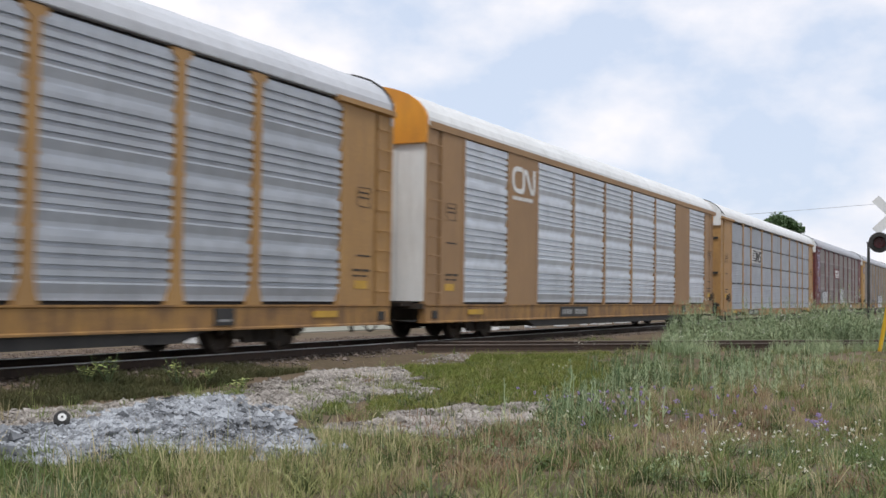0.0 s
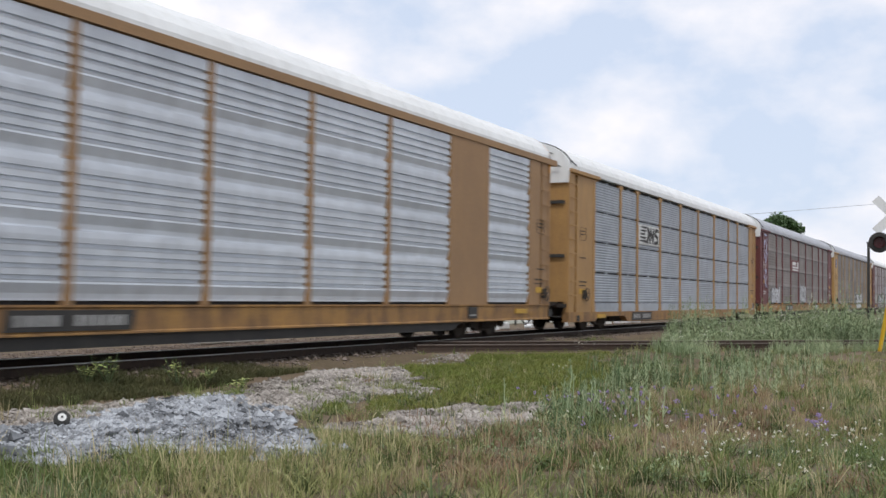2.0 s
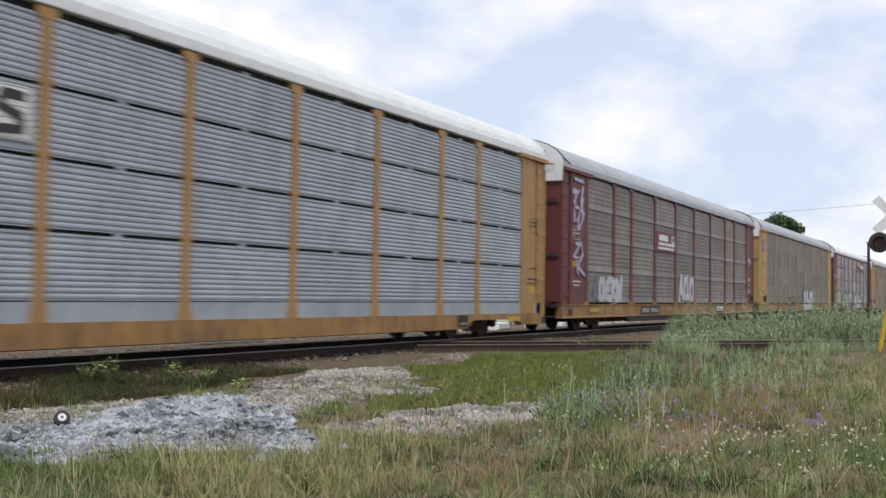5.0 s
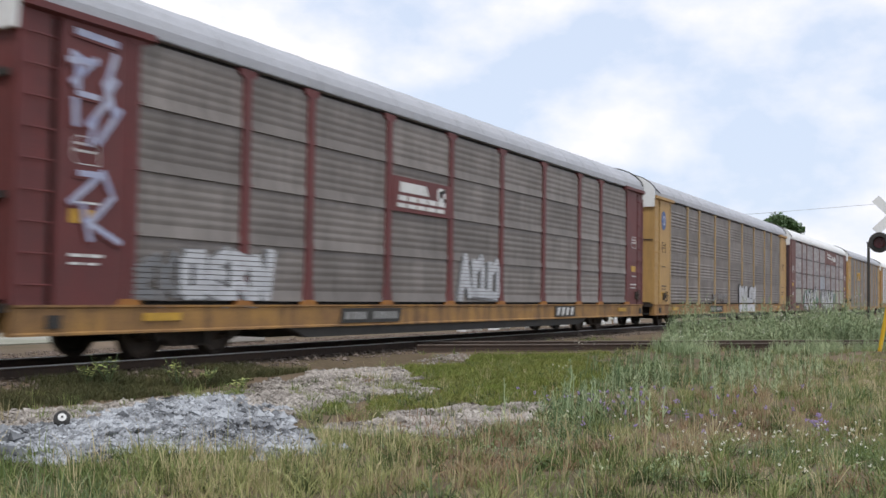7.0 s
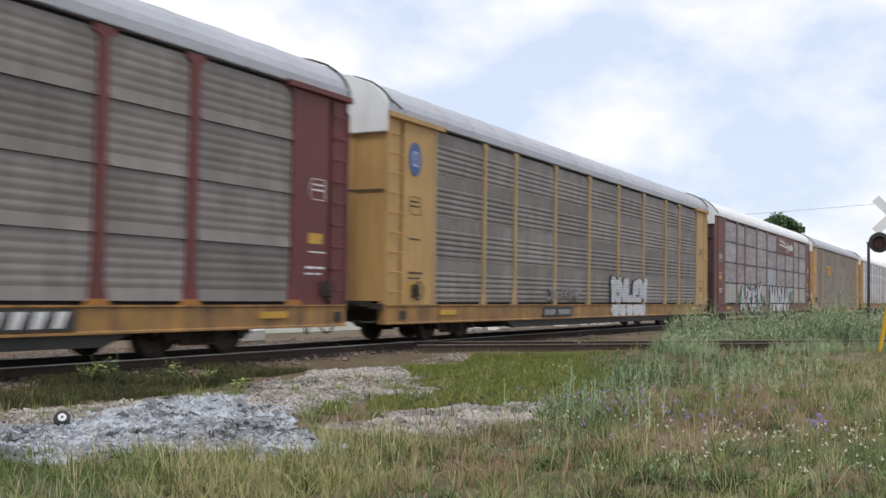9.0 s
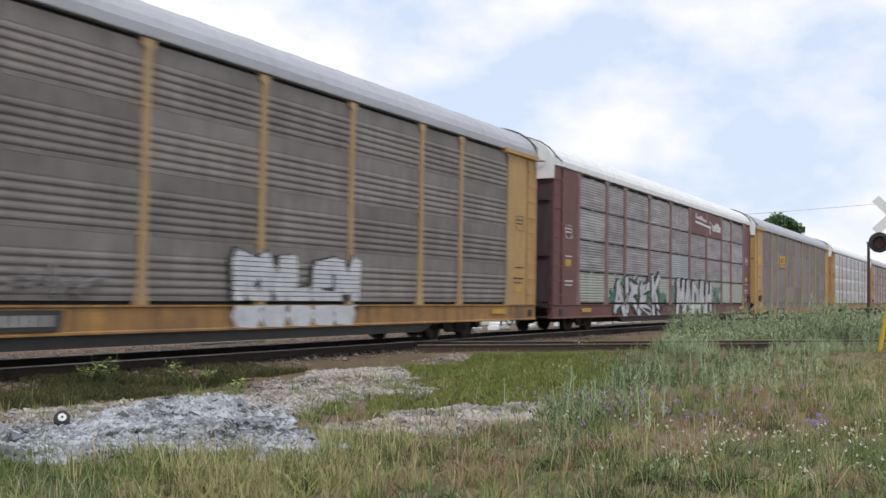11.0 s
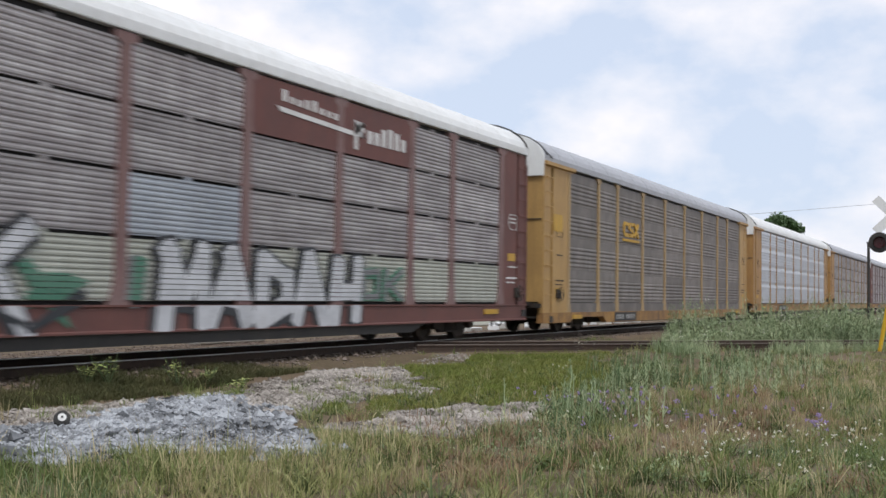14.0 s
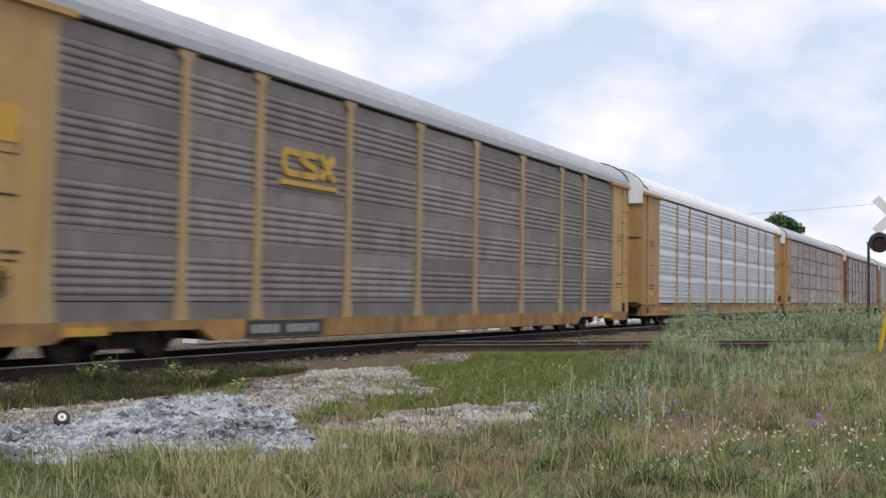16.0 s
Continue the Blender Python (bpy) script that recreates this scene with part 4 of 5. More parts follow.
def ground():
    xs = np.concatenate([np.array([-3000, -800, -200, -60, -20]), np.arange(-6, 40, 0.25), np.arange(40, 80, 2.0), np.array([90, 120, 200, 500, 1200, 4000])])
    ys = np.concatenate([np.array([-3000, -800, -200, -60, -20]), np.arange(-6, 17, 0.25), np.arange(18, 60, 3.0), np.array([80, 140, 300, 900, 3500])])
    gx, gy = np.meshgrid(xs, ys, indexing="ij")
    gz = land(gx, gy)
    verts = np.stack([gx.ravel(), gy.ravel(), gz.ravel()], 1).tolist()
    k = len(ys)
    faces = [(i * k + j, (i + 1) * k + j, (i + 1) * k + j + 1, i * k + j + 1) for i in range(len(xs) - 1) for j in range(k - 1)]
    me = soup("ground", verts, faces, M["soil"])
    me.shade_smooth()
    tagged(new("ground", me), "dry brown soil with sparse grass", "ground", kind="structure")
    bm = bmesh.new()
    box(bm, -60, 260, 21.0, 46, -0.05, 0.035)
    solid("pavement", bm, M["lot"], "pale gravel lot behind the track", "gravel lot", kind="structure")


def track(origin, along, length, start, label, head="rail_top"):
    """Two rails on timber ties, from start to length along the direction."""
    side = Vector((-along.y, along.x, 0))
    tr = thing("railway_track", label, "track", kind="structure")
    turn = Matrix.Translation(origin) @ Matrix(((along.x, side.x, 0, 0), (along.y, side.y, 0, 0), (0, 0, 1, 0), (0, 0, 0, 1)))
    tr.matrix_basis = turn
    prof = [(-0.07, 0.0), (0.07, 0.0), (0.07, 0.012), (0.012, 0.03), (0.012, 0.125), (0.036, 0.135), (0.036, 0.168),
            (-0.036, 0.168), (-0.036, 0.135), (-0.012, 0.125), (-0.012, 0.03), (-0.07, 0.012)]
    for s in (-0.7535, 0.7535):
        bm = bmesh.new()
        prism(bm, [(s + y, RAIL - 0.170 + z) for y, z in prof], "x", start, length)
        r = part("rail", bm, M["rail"], tr)
        bm = bmesh.new()
        box(bm, start, length, s - 0.037, s + 0.037, RAIL - 0.012, RAIL)
        part("running_surface", bm, M[head], r, "worn rail head")

    def tie():
        b = bmesh.new()
        box(b, -0.115, 0.115, -1.3, 1.3, -0.13, 0.0)
        for s in (-0.7535, 0.7535):
            box(b, -0.09, 0.09, s - 0.17, s + 0.17, -0.001, 0.012)
        return mesh_of(b, "tie", M["tie"])
    x, rng = max(start, -4.0), random.Random(3)
    while x < min(length, 90):
        t = part("tie", shared("tie", tie), None, tr)
        t.location = (x, rng.uniform(-0.04, 0.04), RAIL - 0.170 - 0.012)
        t.rotation_euler = (0, 0, rng.uniform(-0.015, 0.015))
        x += 0.53
    return tr


def stones(name, spots, size, mat, label, seed):
    """Loose crushed stones: spots are (x, y, sx, sy, count)."""
    rng = np.random.default_rng(seed)
    base = np.array([(1, 0, 0), (-1, 0, 0), (0, 1, 0), (0, -1, 0), (0, 0, 1), (0, 0, -1)], float)
    tri = np.array([(0, 2, 4), (2, 1, 4), (1, 3, 4), (3, 0, 4), (2, 0, 5), (1, 2, 5), (3, 1, 5), (0, 3, 5)])
    pos = []
    for outline, n in spots:
        c = np.array(outline)
        p = scatter(rng, n * 3, c[:, 0].min() - 0.3, c[:, 0].max() + 0.3, c[:, 1].min() - 0.3, c[:, 1].max() + 0.3)
        pos.append(p[within(p, outline, 0.15)][:n])
    pos = np.concatenate(pos)
    n = len(pos)
    z = land(pos[:, 0], pos[:, 1])
    s = size * rng.lognormal(0, 0.42, n)
    v = base[None] * s[:, None, None] * rng.uniform(0.6, 1.25, (n, 6, 3))
    ang = rng.uniform(0, 6.28, n)
    tilt = rng.uniform(-0.6, 0.6, n)
    c, si = np.cos(ang)[:, None], np.sin(ang)[:, None]
    x0, y0, z0 = v[..., 0].copy(), v[..., 1].copy(), v[..., 2].copy()
    ct, st = np.cos(tilt)[:, None], np.sin(tilt)[:, None]
    y1, z1 = y0 * ct - z0 * st, y0 * st + z0 * ct
    v = np.stack([x0 * c - y1 * si, x0 * si + y1 * c, z1 * 0.75], -1)
    v[..., 0] += pos[:, 0:1]
    v[..., 1] += pos[:, 1:2]
    v[..., 2] += (z + s * 0.30)[:, None]
    f = (tri[None] + (np.arange(n) * 6)[:, None, None]).reshape(-1, 3)
    me = soup(name, v.reshape(-1, 3).tolist(), f.tolist(), M[mat])
    tagged(new(name, me), label, "gravel", kind="stuff")


def blades(name, xy, height, width, mat, label, category, seed, lean=0.35, tuft=0):
    """Grass: bent, tapered blades; tuft > 0 draws them together in spreading tufts of about that many."""
    rng = np.random.default_rng(seed)
    n = len(xy)
    h = height * rng.lognormal(0, 0.30, n) * (0.65 + 0.7 * patch(xy, 0.9, seed + 20))
    b = rng.uniform(0, 6.28, n)
    if tuft:
        c = xy[rng.integers(0, n, n // tuft + 1)]
        pick = rng.integers(0, len(c), n)
        r = np.abs(rng.normal(0, 0.055, n))
        xy = c[pick] + np.stack([np.cos(b) * r, np.sin(b) * r], 1)
        h = h * np.take(rng.uniform(0.7, 1.35, len(c)), pick)
    z = land(xy[:, 0], xy[:, 1]) - 0.01
    a = rng.uniform(0, 6.28, n)
    ln = np.abs(rng.normal(0, lean, n)) * h
    wx, wy = np.cos(a) * width * rng.uniform(0.6, 1.4, n), np.sin(a) * width * rng.uniform(0.6, 1.4, n)
    lx, ly = np.cos(b) * ln, np.sin(b) * ln
    rows = []
    for f, g, k in ((0, 0, 1.0), (0.55, 0.35, 0.75)):
        for s in (-1, 1):
            rows.append(np.stack([xy[:, 0] + lx * g + s * wx * k / 2, xy[:, 1] + ly * g + s * wy * k / 2, z + h * f], 1))
    rows.append(np.stack([xy[:, 0] + lx, xy[:, 1] + ly, z + h * (1 - 0.25 * np.minimum(ln / h, 1))], 1))
    v = np.stack(rows, 1)
    o = (np.arange(n) * 5)[:, None]
    quads = (o + np.array([[0, 1, 3, 2]])).tolist()
    tris = (o + np.array([[2, 3, 4]])).tolist()
    me = soup(name, v.reshape(-1, 3).tolist(), quads + tris, M[mat])
    return tagged(new(name, me), label, category, kind="stuff")


def scatter(rng, n, x0, x1, y0, y1):
    return np.stack([rng.uniform(x0, x1, n), rng.uniform(y0, y1, n)], 1)


# outlines of the gravelled and bare patches, and of the short green grass
WHITE_GRAVEL = [(6.8, 8.3), (7.3, 8.15), (8.3, 8.35), (9.75, 8.9), (10.4, 8.5), (9.55, 7.2), (8.1, 5.6), (7.5, 4.9), (6.9, 5.2), (7.1, 5.9), (6.9, 6.4), (6.3, 6.4), (5.9, 6.8), (5.0, 8.4)]
OLD_GRAVEL = [(10.2, 9.1), (14.6, 10.1), (16.9, 9.9), (12.5, 6.7), (11.2, 7.1), (9.0, 6.5), (9.1, 7.1)]
DUSTY_STRIP = [(5.2, 8.5), (6.8, 8.2), (7.3, 8.05), (8.3, 8.25), (9.75, 8.8), (10.4, 8.5), (11.2, 9.4), (10.4, 9.6), (8.7, 9.25), (7.7, 9.5), (5.0, 9.6)]
FAR_GRAVEL = [(8.6, 5.9), (10.9, 6.0), (13.0, 5.3), (10.2, 4.25), (8.3, 4.55)]
BARE_SOIL = [(11.4, 9.6), (14.4, 12.5), (30.0, 11.6), (24.0, 10.6), (18.5, 9.6), (16.6, 9.8), (14.4, 10.0)]
SHORT_GREEN = [(16.2, 9.3), (22.8, 10.9), (28.0, 9.6), (14.6, 5.0), (12.8, 5.3), (11.5, 5.9), (9.7, 6.4), (11.0, 6.9), (12.3, 6.6)]


def within(p, outline, ragged=0.0):
    """True for the places inside the outline, its edge made ragged."""
    x = p[:, 0] + ragged * np.sin(p[:, 1] * 5.1 + 1.3 * np.sin(p[:, 0] * 7.3))
    y = p[:, 1] + ragged * np.sin(p[:, 0] * 4.3 + 1.7 * np.sin(p[:, 1] * 6.1))
    inside = np.zeros(len(p), bool)
    for (xa, ya), (xb, yb) in zip(outline, outline[1:] + outline[:1]):
        if ya == yb:
            continue
        inside ^= ((ya > y) != (yb > y)) & (x < (xb - xa) * (y - ya) / (yb - ya) + xa)
    return inside


def bare(p):
    """0..1: how bare the ground is of grass."""
    b = smooth_step(11.0, 11.35, p[:, 1])
    for outline, v in ((WHITE_GRAVEL, 1.15), (OLD_GRAVEL, 1.06), (FAR_GRAVEL, 1.05), (BARE_SOIL, 1.10), (DUSTY_STRIP, 1.04)):
        b = np.maximum(b, v * within(p, outline, 0.12))
    side = (p[:, 0] - 19.7) * SIDE_N[0] + (p[:, 1] - 11.6) * SIDE_N[1]
    return np.maximum(b, 1.05 * ((side > -0.9) & (side < 2.1) & (p[:, 0] > 18)))


def in_view(p, margin=1.5):
    ang = np.arctan2(p[:, 1], p[:, 0] + margin)
    return (ang > radians(1.0)) & (ang < radians(56)) & (np.hypot(p[:, 0], p[:, 1]) > 5.0)


def patch(p, scale, seed):
    """Soft random patches, 0..1: two octaves of value noise."""
    total = 0
    for k, w in ((1.0, 0.65), (2.7, 0.35)):
        x, y = p[:, 0] * k / scale + seed * 17.3, p[:, 1] * k / scale + seed * 9.1
        xi, yi = np.floor(x), np.floor(y)
        fx, fy = x - xi, y - yi
        fx, fy = fx * fx * (3 - 2 * fx), fy * fy * (3 - 2 * fy)

        def h(a, b):
            v = np.sin(a * 127.1 + b * 311.7 + seed * 74.7) * 43758.5453
            return v - np.floor(v)
        total = total + w * ((h(xi, yi) * (1 - fx) + h(xi + 1, yi) * fx) * (1 - fy) + (h(xi, yi + 1) * (1 - fx) + h(xi + 1, yi + 1) * fx) * fy)
    return np.clip((total - 0.5) * 1.6 + 0.5, 0, 1)


def leafage(name, xy, low, high, size, count, spread, mat, label, seed, slim=0.35):
    """Low leafy plants: at each place, count small pointed leaves round a short stem."""
    rng = np.random.default_rng(seed)
    n = len(xy) * count
    c = np.repeat(xy, count, 0)
    tall = np.repeat(rng.uniform(0.5, 1.0, len(xy)) * (0.6 + 0.8 * patch(xy, 0.7, seed + 3)), count)
    f, a = rng.uniform(0.05, 1.0, n), rng.uniform(0, 6.28, n)
    r = spread * rng.random(n) * (1.1 - 0.6 * f)
    base = np.stack([c[:, 0] + np.cos(a) * r, c[:, 1] + np.sin(a) * r, land(c[:, 0], c[:, 1]) + low + (high - low) * f * tall], 1)
    b = a + rng.normal(0, 0.8, n)
    ln = size * rng.uniform(0.5, 1.3, n)
    up = rng.uniform(-0.1, 1.1, n)
    d = np.stack([np.cos(b), np.sin(b), up], 1) * ln[:, None]
    w = np.stack([-np.sin(b), np.cos(b), rng.normal(0, 0.3, n)], 1) * (ln * slim * 0.5)[:, None]
    v = np.stack([base, base + d * 0.5 + w, base + d, base + d * 0.5 - w], 1)
    me = soup(name, v.reshape(-1, 3).tolist(), np.arange(n * 4).reshape(-1, 4).tolist(), M[mat])
    return tagged(new(name, me), label, "weeds", kind="stuff")


def stalks(name, xy, height, count, leaf, mat, label, seed, slim=0.16):
    """Upright wand-like weeds: a thin leaning stem set with narrow leaves all the way up, denser towards the tip."""
    rng = np.random.default_rng(seed)
    k = len(xy)
    h = height * rng.uniform(0.55, 1.15, k) * (0.6 + 0.7 * patch(xy, 0.9, seed + 7))
    z = land(xy[:, 0], xy[:, 1])
    lean = rng.normal(0, 0.09, (k, 2)) * h[:, None]
    q = 0.006
    stem = np.stack([np.stack([xy[:, 0] - q, xy[:, 1] + q, z - 0.02], 1), np.stack([xy[:, 0] + q, xy[:, 1] - q, z - 0.02], 1),
                     np.stack([xy[:, 0] + lean[:, 0] + q * 0.4, xy[:, 1] + lean[:, 1] - q * 0.4, z + h], 1),
                     np.stack([xy[:, 0] + lean[:, 0] - q * 0.4, xy[:, 1] + lean[:, 1] + q * 0.4, z + h], 1)], 1)
    i = np.repeat(np.arange(k), count)
    n = len(i)
    f, a = rng.random(n) ** 0.7, rng.uniform(0, 6.28, n)
    base = np.stack([xy[i, 0] + lean[i, 0] * f, xy[i, 1] + lean[i, 1] * f, z[i] + h[i] * f], 1)
    ln = leaf * rng.uniform(0.6, 1.3, n) * (1.25 - 0.7 * f)
    d = np.stack([np.cos(a), np.sin(a), rng.uniform(0.3, 1.4, n)], 1) * ln[:, None]
    w = np.stack([-np.sin(a), np.cos(a), np.zeros(n)], 1) * (ln * slim * 0.5)[:, None]
    v = np.concatenate([stem.reshape(-1, 3), np.stack([base, base + d * 0.5 + w, base + d, base + d * 0.5 - w], 1).reshape(-1, 3)])
    me = soup(name, v.tolist(), np.arange(len(v)).reshape(-1, 4).tolist(), M[mat])
    return tagged(new(name, me), label, "weeds", kind="stuff")


def spot(p, cx, cy, sx, sy):
    return np.exp(-((p[:, 0] - cx) / sx) ** 2 - ((p[:, 1] - cy) / sy) ** 2)


def vegetation():
    rng = np.random.default_rng(5)

    def place(n, x0, x1, y0, y1, keep):
        p = scatter(rng, n, x0, x1, y0, y1)
        p = p[in_view(p)]
        k = rng.random(len(p)) < keep(p) * np.clip(1.15 - bare(p), 0, 1)
        return p[k]
    d = lambda p: np.clip(7.0 / np.hypot(p[:, 0], p[:, 1]), 0.25, 1) ** 1.2
    tall = lambda p: (1 - 0.85 * within(p, SHORT_GREEN, 0.3)) * (1 - 0.9 * ((p[:, 1] > 9.2) & (p[:, 0] < 15)))
    # brown dry hollows and reddish patches, the blue-green patch by the gravel, the pale grass in the corner
    dry = lambda q: np.clip(0.9 * spot(q, 7.2, 3.5, 0.8, 0.6) + 0.9 * spot(q, 9.3, 2.6, 1.0, 0.45) + 0.9 * spot(q, 15.0, 3.0, 1.8, 0.5) + 0.9 * spot(q, 11.3, 2.6, 1.1, 0.5) + np.clip(patch(q, 1.2, 2) * 2.4 - 1.5, 0, 1), 0, 1)
    lush = lambda q: np.clip(spot(q, 8.8, 4.5, 0.8, 0.42) + spot(q, 11.2, 4.3, 1.2, 0.5) + 0.8 * spot(q, 16.5, 4.9, 3.5, 1.0) + 0.8 * spot(q, 8.9, 3.3, 0.6, 0.35) + np.clip(patch(q, 1.2, 7) * 2.2 - 1.1, 0, 1), 0, 1)
    pale = lambda q: np.clip(spot(q, 17.0, 2.0, 5.0, 1.3) + spot(q, 6.0, 5.2, 1.6, 1.0) + np.clip(patch(q, 1.0, 4) * 2.2 - 1.35, 0, 1), 0, 1)
    p = place(620000, 3, 32, -1, 11.3, lambda q: tall(q) * d(q) * (0.18 + 0.60 * patch(q, 0.6, 1) + 0.35 * pale(q)) * (1 - 0.75 * dry(q)) * (1 - 0.5 * lush(q)))
    blades("grass", p, 0.115, 0.0072, "grass", "uneven field grass, yellow-green and straw-coloured", "grass", 1, 0.9, 26)
    p = place(330000, 3, 32, -1, 11.3, lambda q: tall(q) * d(q) * np.clip(patch(q, 0.7, 41) * 2.2 - 0.8, 0, 1) * (1 - 0.6 * dry(q)) * (1 - 0.5 * pale(q)))
    blades("grass_dark", p, 0.085, 0.0080, "dark_grass", "darker green grass low among the rest", "grass", 12, 1.0, 20)
    p = place(260000, 3, 34, -1, 11, lambda q: tall(q) * d(q) * dry(q))
    blades("grass_dry", p, 0.12, 0.0065, "reddish", "reddish dry grass among the green", "grass", 2, 0.9, 18)
    p = place(130000, 3, 34, -1, 9, lambda q: tall(q) * d(q) * (0.06 + 0.7 * pale(q)))
    blades("grass_stalks", p, 0.20, 0.0050, "straw", "pale dry grass stalks", "grass", 3, 0.55, 9)
    p = place(330000, 9, 30, 4.5, 11.2, lambda q: within(q, SHORT_GREEN, 0.3) * (0.35 + 0.65 * patch(q, 0.9, 5)))
    blades("lawn", p, 0.06, 0.011, "lawn", "short bright green grass", "grass", 4, 0.8)
    p = place(170000, 4, 34, 0.2, 8.5, lambda q: tall(q) * d(q) * lush(q) * (0.3 + 0.7 * patch(q, 0.7, 43)))
    blades("weeds", p, 0.13, 0.0070, "weed", "taller blue-green grass and weeds", "weeds", 5, 0.8, 14)
    p = place(9000, 5, 24, -0.5, 7.5, lambda q: tall(q) * d(q) * np.clip(0.6 * lush(q) + 0.8 * np.clip(patch(q, 0.6, 44) * 2.5 - 1.5, 0, 1), 0, 1) * (q[:, 0] > 7.2))
    leafage("leafy_weeds", p, 0.01, 0.12, 0.032, 12, 0.10, "weed", "low leafy green weeds in clumps", 45)
    p = place(9000, 5, 20, -0.5, 4.2, lambda q: tall(q) * d(q) * np.clip(patch(q, 0.5, 47) * 2.6 - 1.7 + 0.35 * spot(q, 9.6, 1.4, 2.2, 0.8), 0, 1) * (q[:, 0] > 7.5))
    leafage("pale_weeds", p, 0.02, 0.15, 0.026, 10, 0.08, "tall_weed", "grey-green small-leaved weeds", 48)
    clump = lambda q, k: np.clip(patch(q, 0.8, k) * 3.0 - 1.3, 0, 1)
    p = place(4200, 8, 28, 2.0, 8.0, lambda q: tall(q) * np.clip(0.9 * spot(q, 11.0, 4.2, 0.9, 0.4) + (0.8 * spot(q, 15.0, 5.0, 2.6, 1.0) + 0.7 * spot(q, 20.5, 5.0, 4.0, 1.4)) * clump(q, 70), 0, 1))
    stalks("wand_weeds", p, 0.36, 30, 0.070, "weed", "upright narrow-leaved weeds", 51)
    p = place(2200, 10, 28, 1.2, 8.0, lambda q: tall(q) * np.clip(spot(q, 17, 4.2, 6.0, 1.5) * clump(q, 71) + 0.5 * spot(q, 11.0, 4.2, 0.8, 0.4), 0, 1))
    stalks("grey_weeds", p, 0.42, 34, 0.065, "tall_weed", "tall grey-green weeds with thin leaves", 53)
    along, off = rng.uniform(6, 26, 26000), -0.5 - np.abs(rng.normal(0, 1.1, 26000))
    p = np.stack([19.7 + SIDE_D.x * along + SIDE_N[0] * off, 11.6 + SIDE_D.y * along + SIDE_N[1] * off], 1)
    p = p[(rng.random(len(p)) < np.clip(patch(p, 1.2, 15) * 2.2 - 0.8, 0, 1)) & (p[:, 1] < 0.30 * p[:, 0])]
    blades("track_side_grass", p, 0.26, 0.010, "tall_weed", "taller grey-green grass beside the side track", "grass", 10, 0.5, 16)
    along, off = rng.uniform(9, 27, 900), 1.9 + 5.5 * rng.random(900) ** 1.3
    p = np.stack([19.7 + SIDE_D.x * along + SIDE_N[0] * off, 11.6 + SIDE_D.y * along + SIDE_N[1] * off], 1)
    near = smooth_step(8.0, 19.0, along)
    p = p[(rng.random(len(p)) < (0.10 + 0.9 * near) * np.clip(patch(p, 1.4, 60) * 2.4 - 0.5, 0, 1)) & (p[:, 1] < 0.27 * p[:, 0]) & (p[:, 1] > 0.3)]
    stalks("high_weeds", p, 1.15, 46, 0.11, "tall_weed", "shoulder-high pale weeds beyond the side track", 61, 0.2)
    p = scatter(rng, 60000, 5, 17, 4.6, 10.5)
    p = p[(within(p, WHITE_GRAVEL, 0.1) | within(p, OLD_GRAVEL, 0.1) | within(p, FAR_GRAVEL, 0.1)) & (patch(p, 0.7, 11) > 0.80)]
    blades("gravel_tufts", p, 0.10, 0.008, "grass", "thin grass tufts growing through gravel", "grass", 8, 0.8, 15)
    p = scatter(rng, 70000, 5.5, 16, 9.2, 11.5)
    p = p[(rng.random(len(p)) < 0.95 * (p[:, 1] > 9.35 + 0.10 * (p[:, 0] - 6)) * np.clip(patch(p, 0.5, 3) * 1.8 - 0.1, 0, 1)) & (p[:, 0] < 14.5)]
    blades("verge_grass", p, 0.09, 0.010, "verge", "low olive weeds along the rail", "weeds", 6, 0.9)


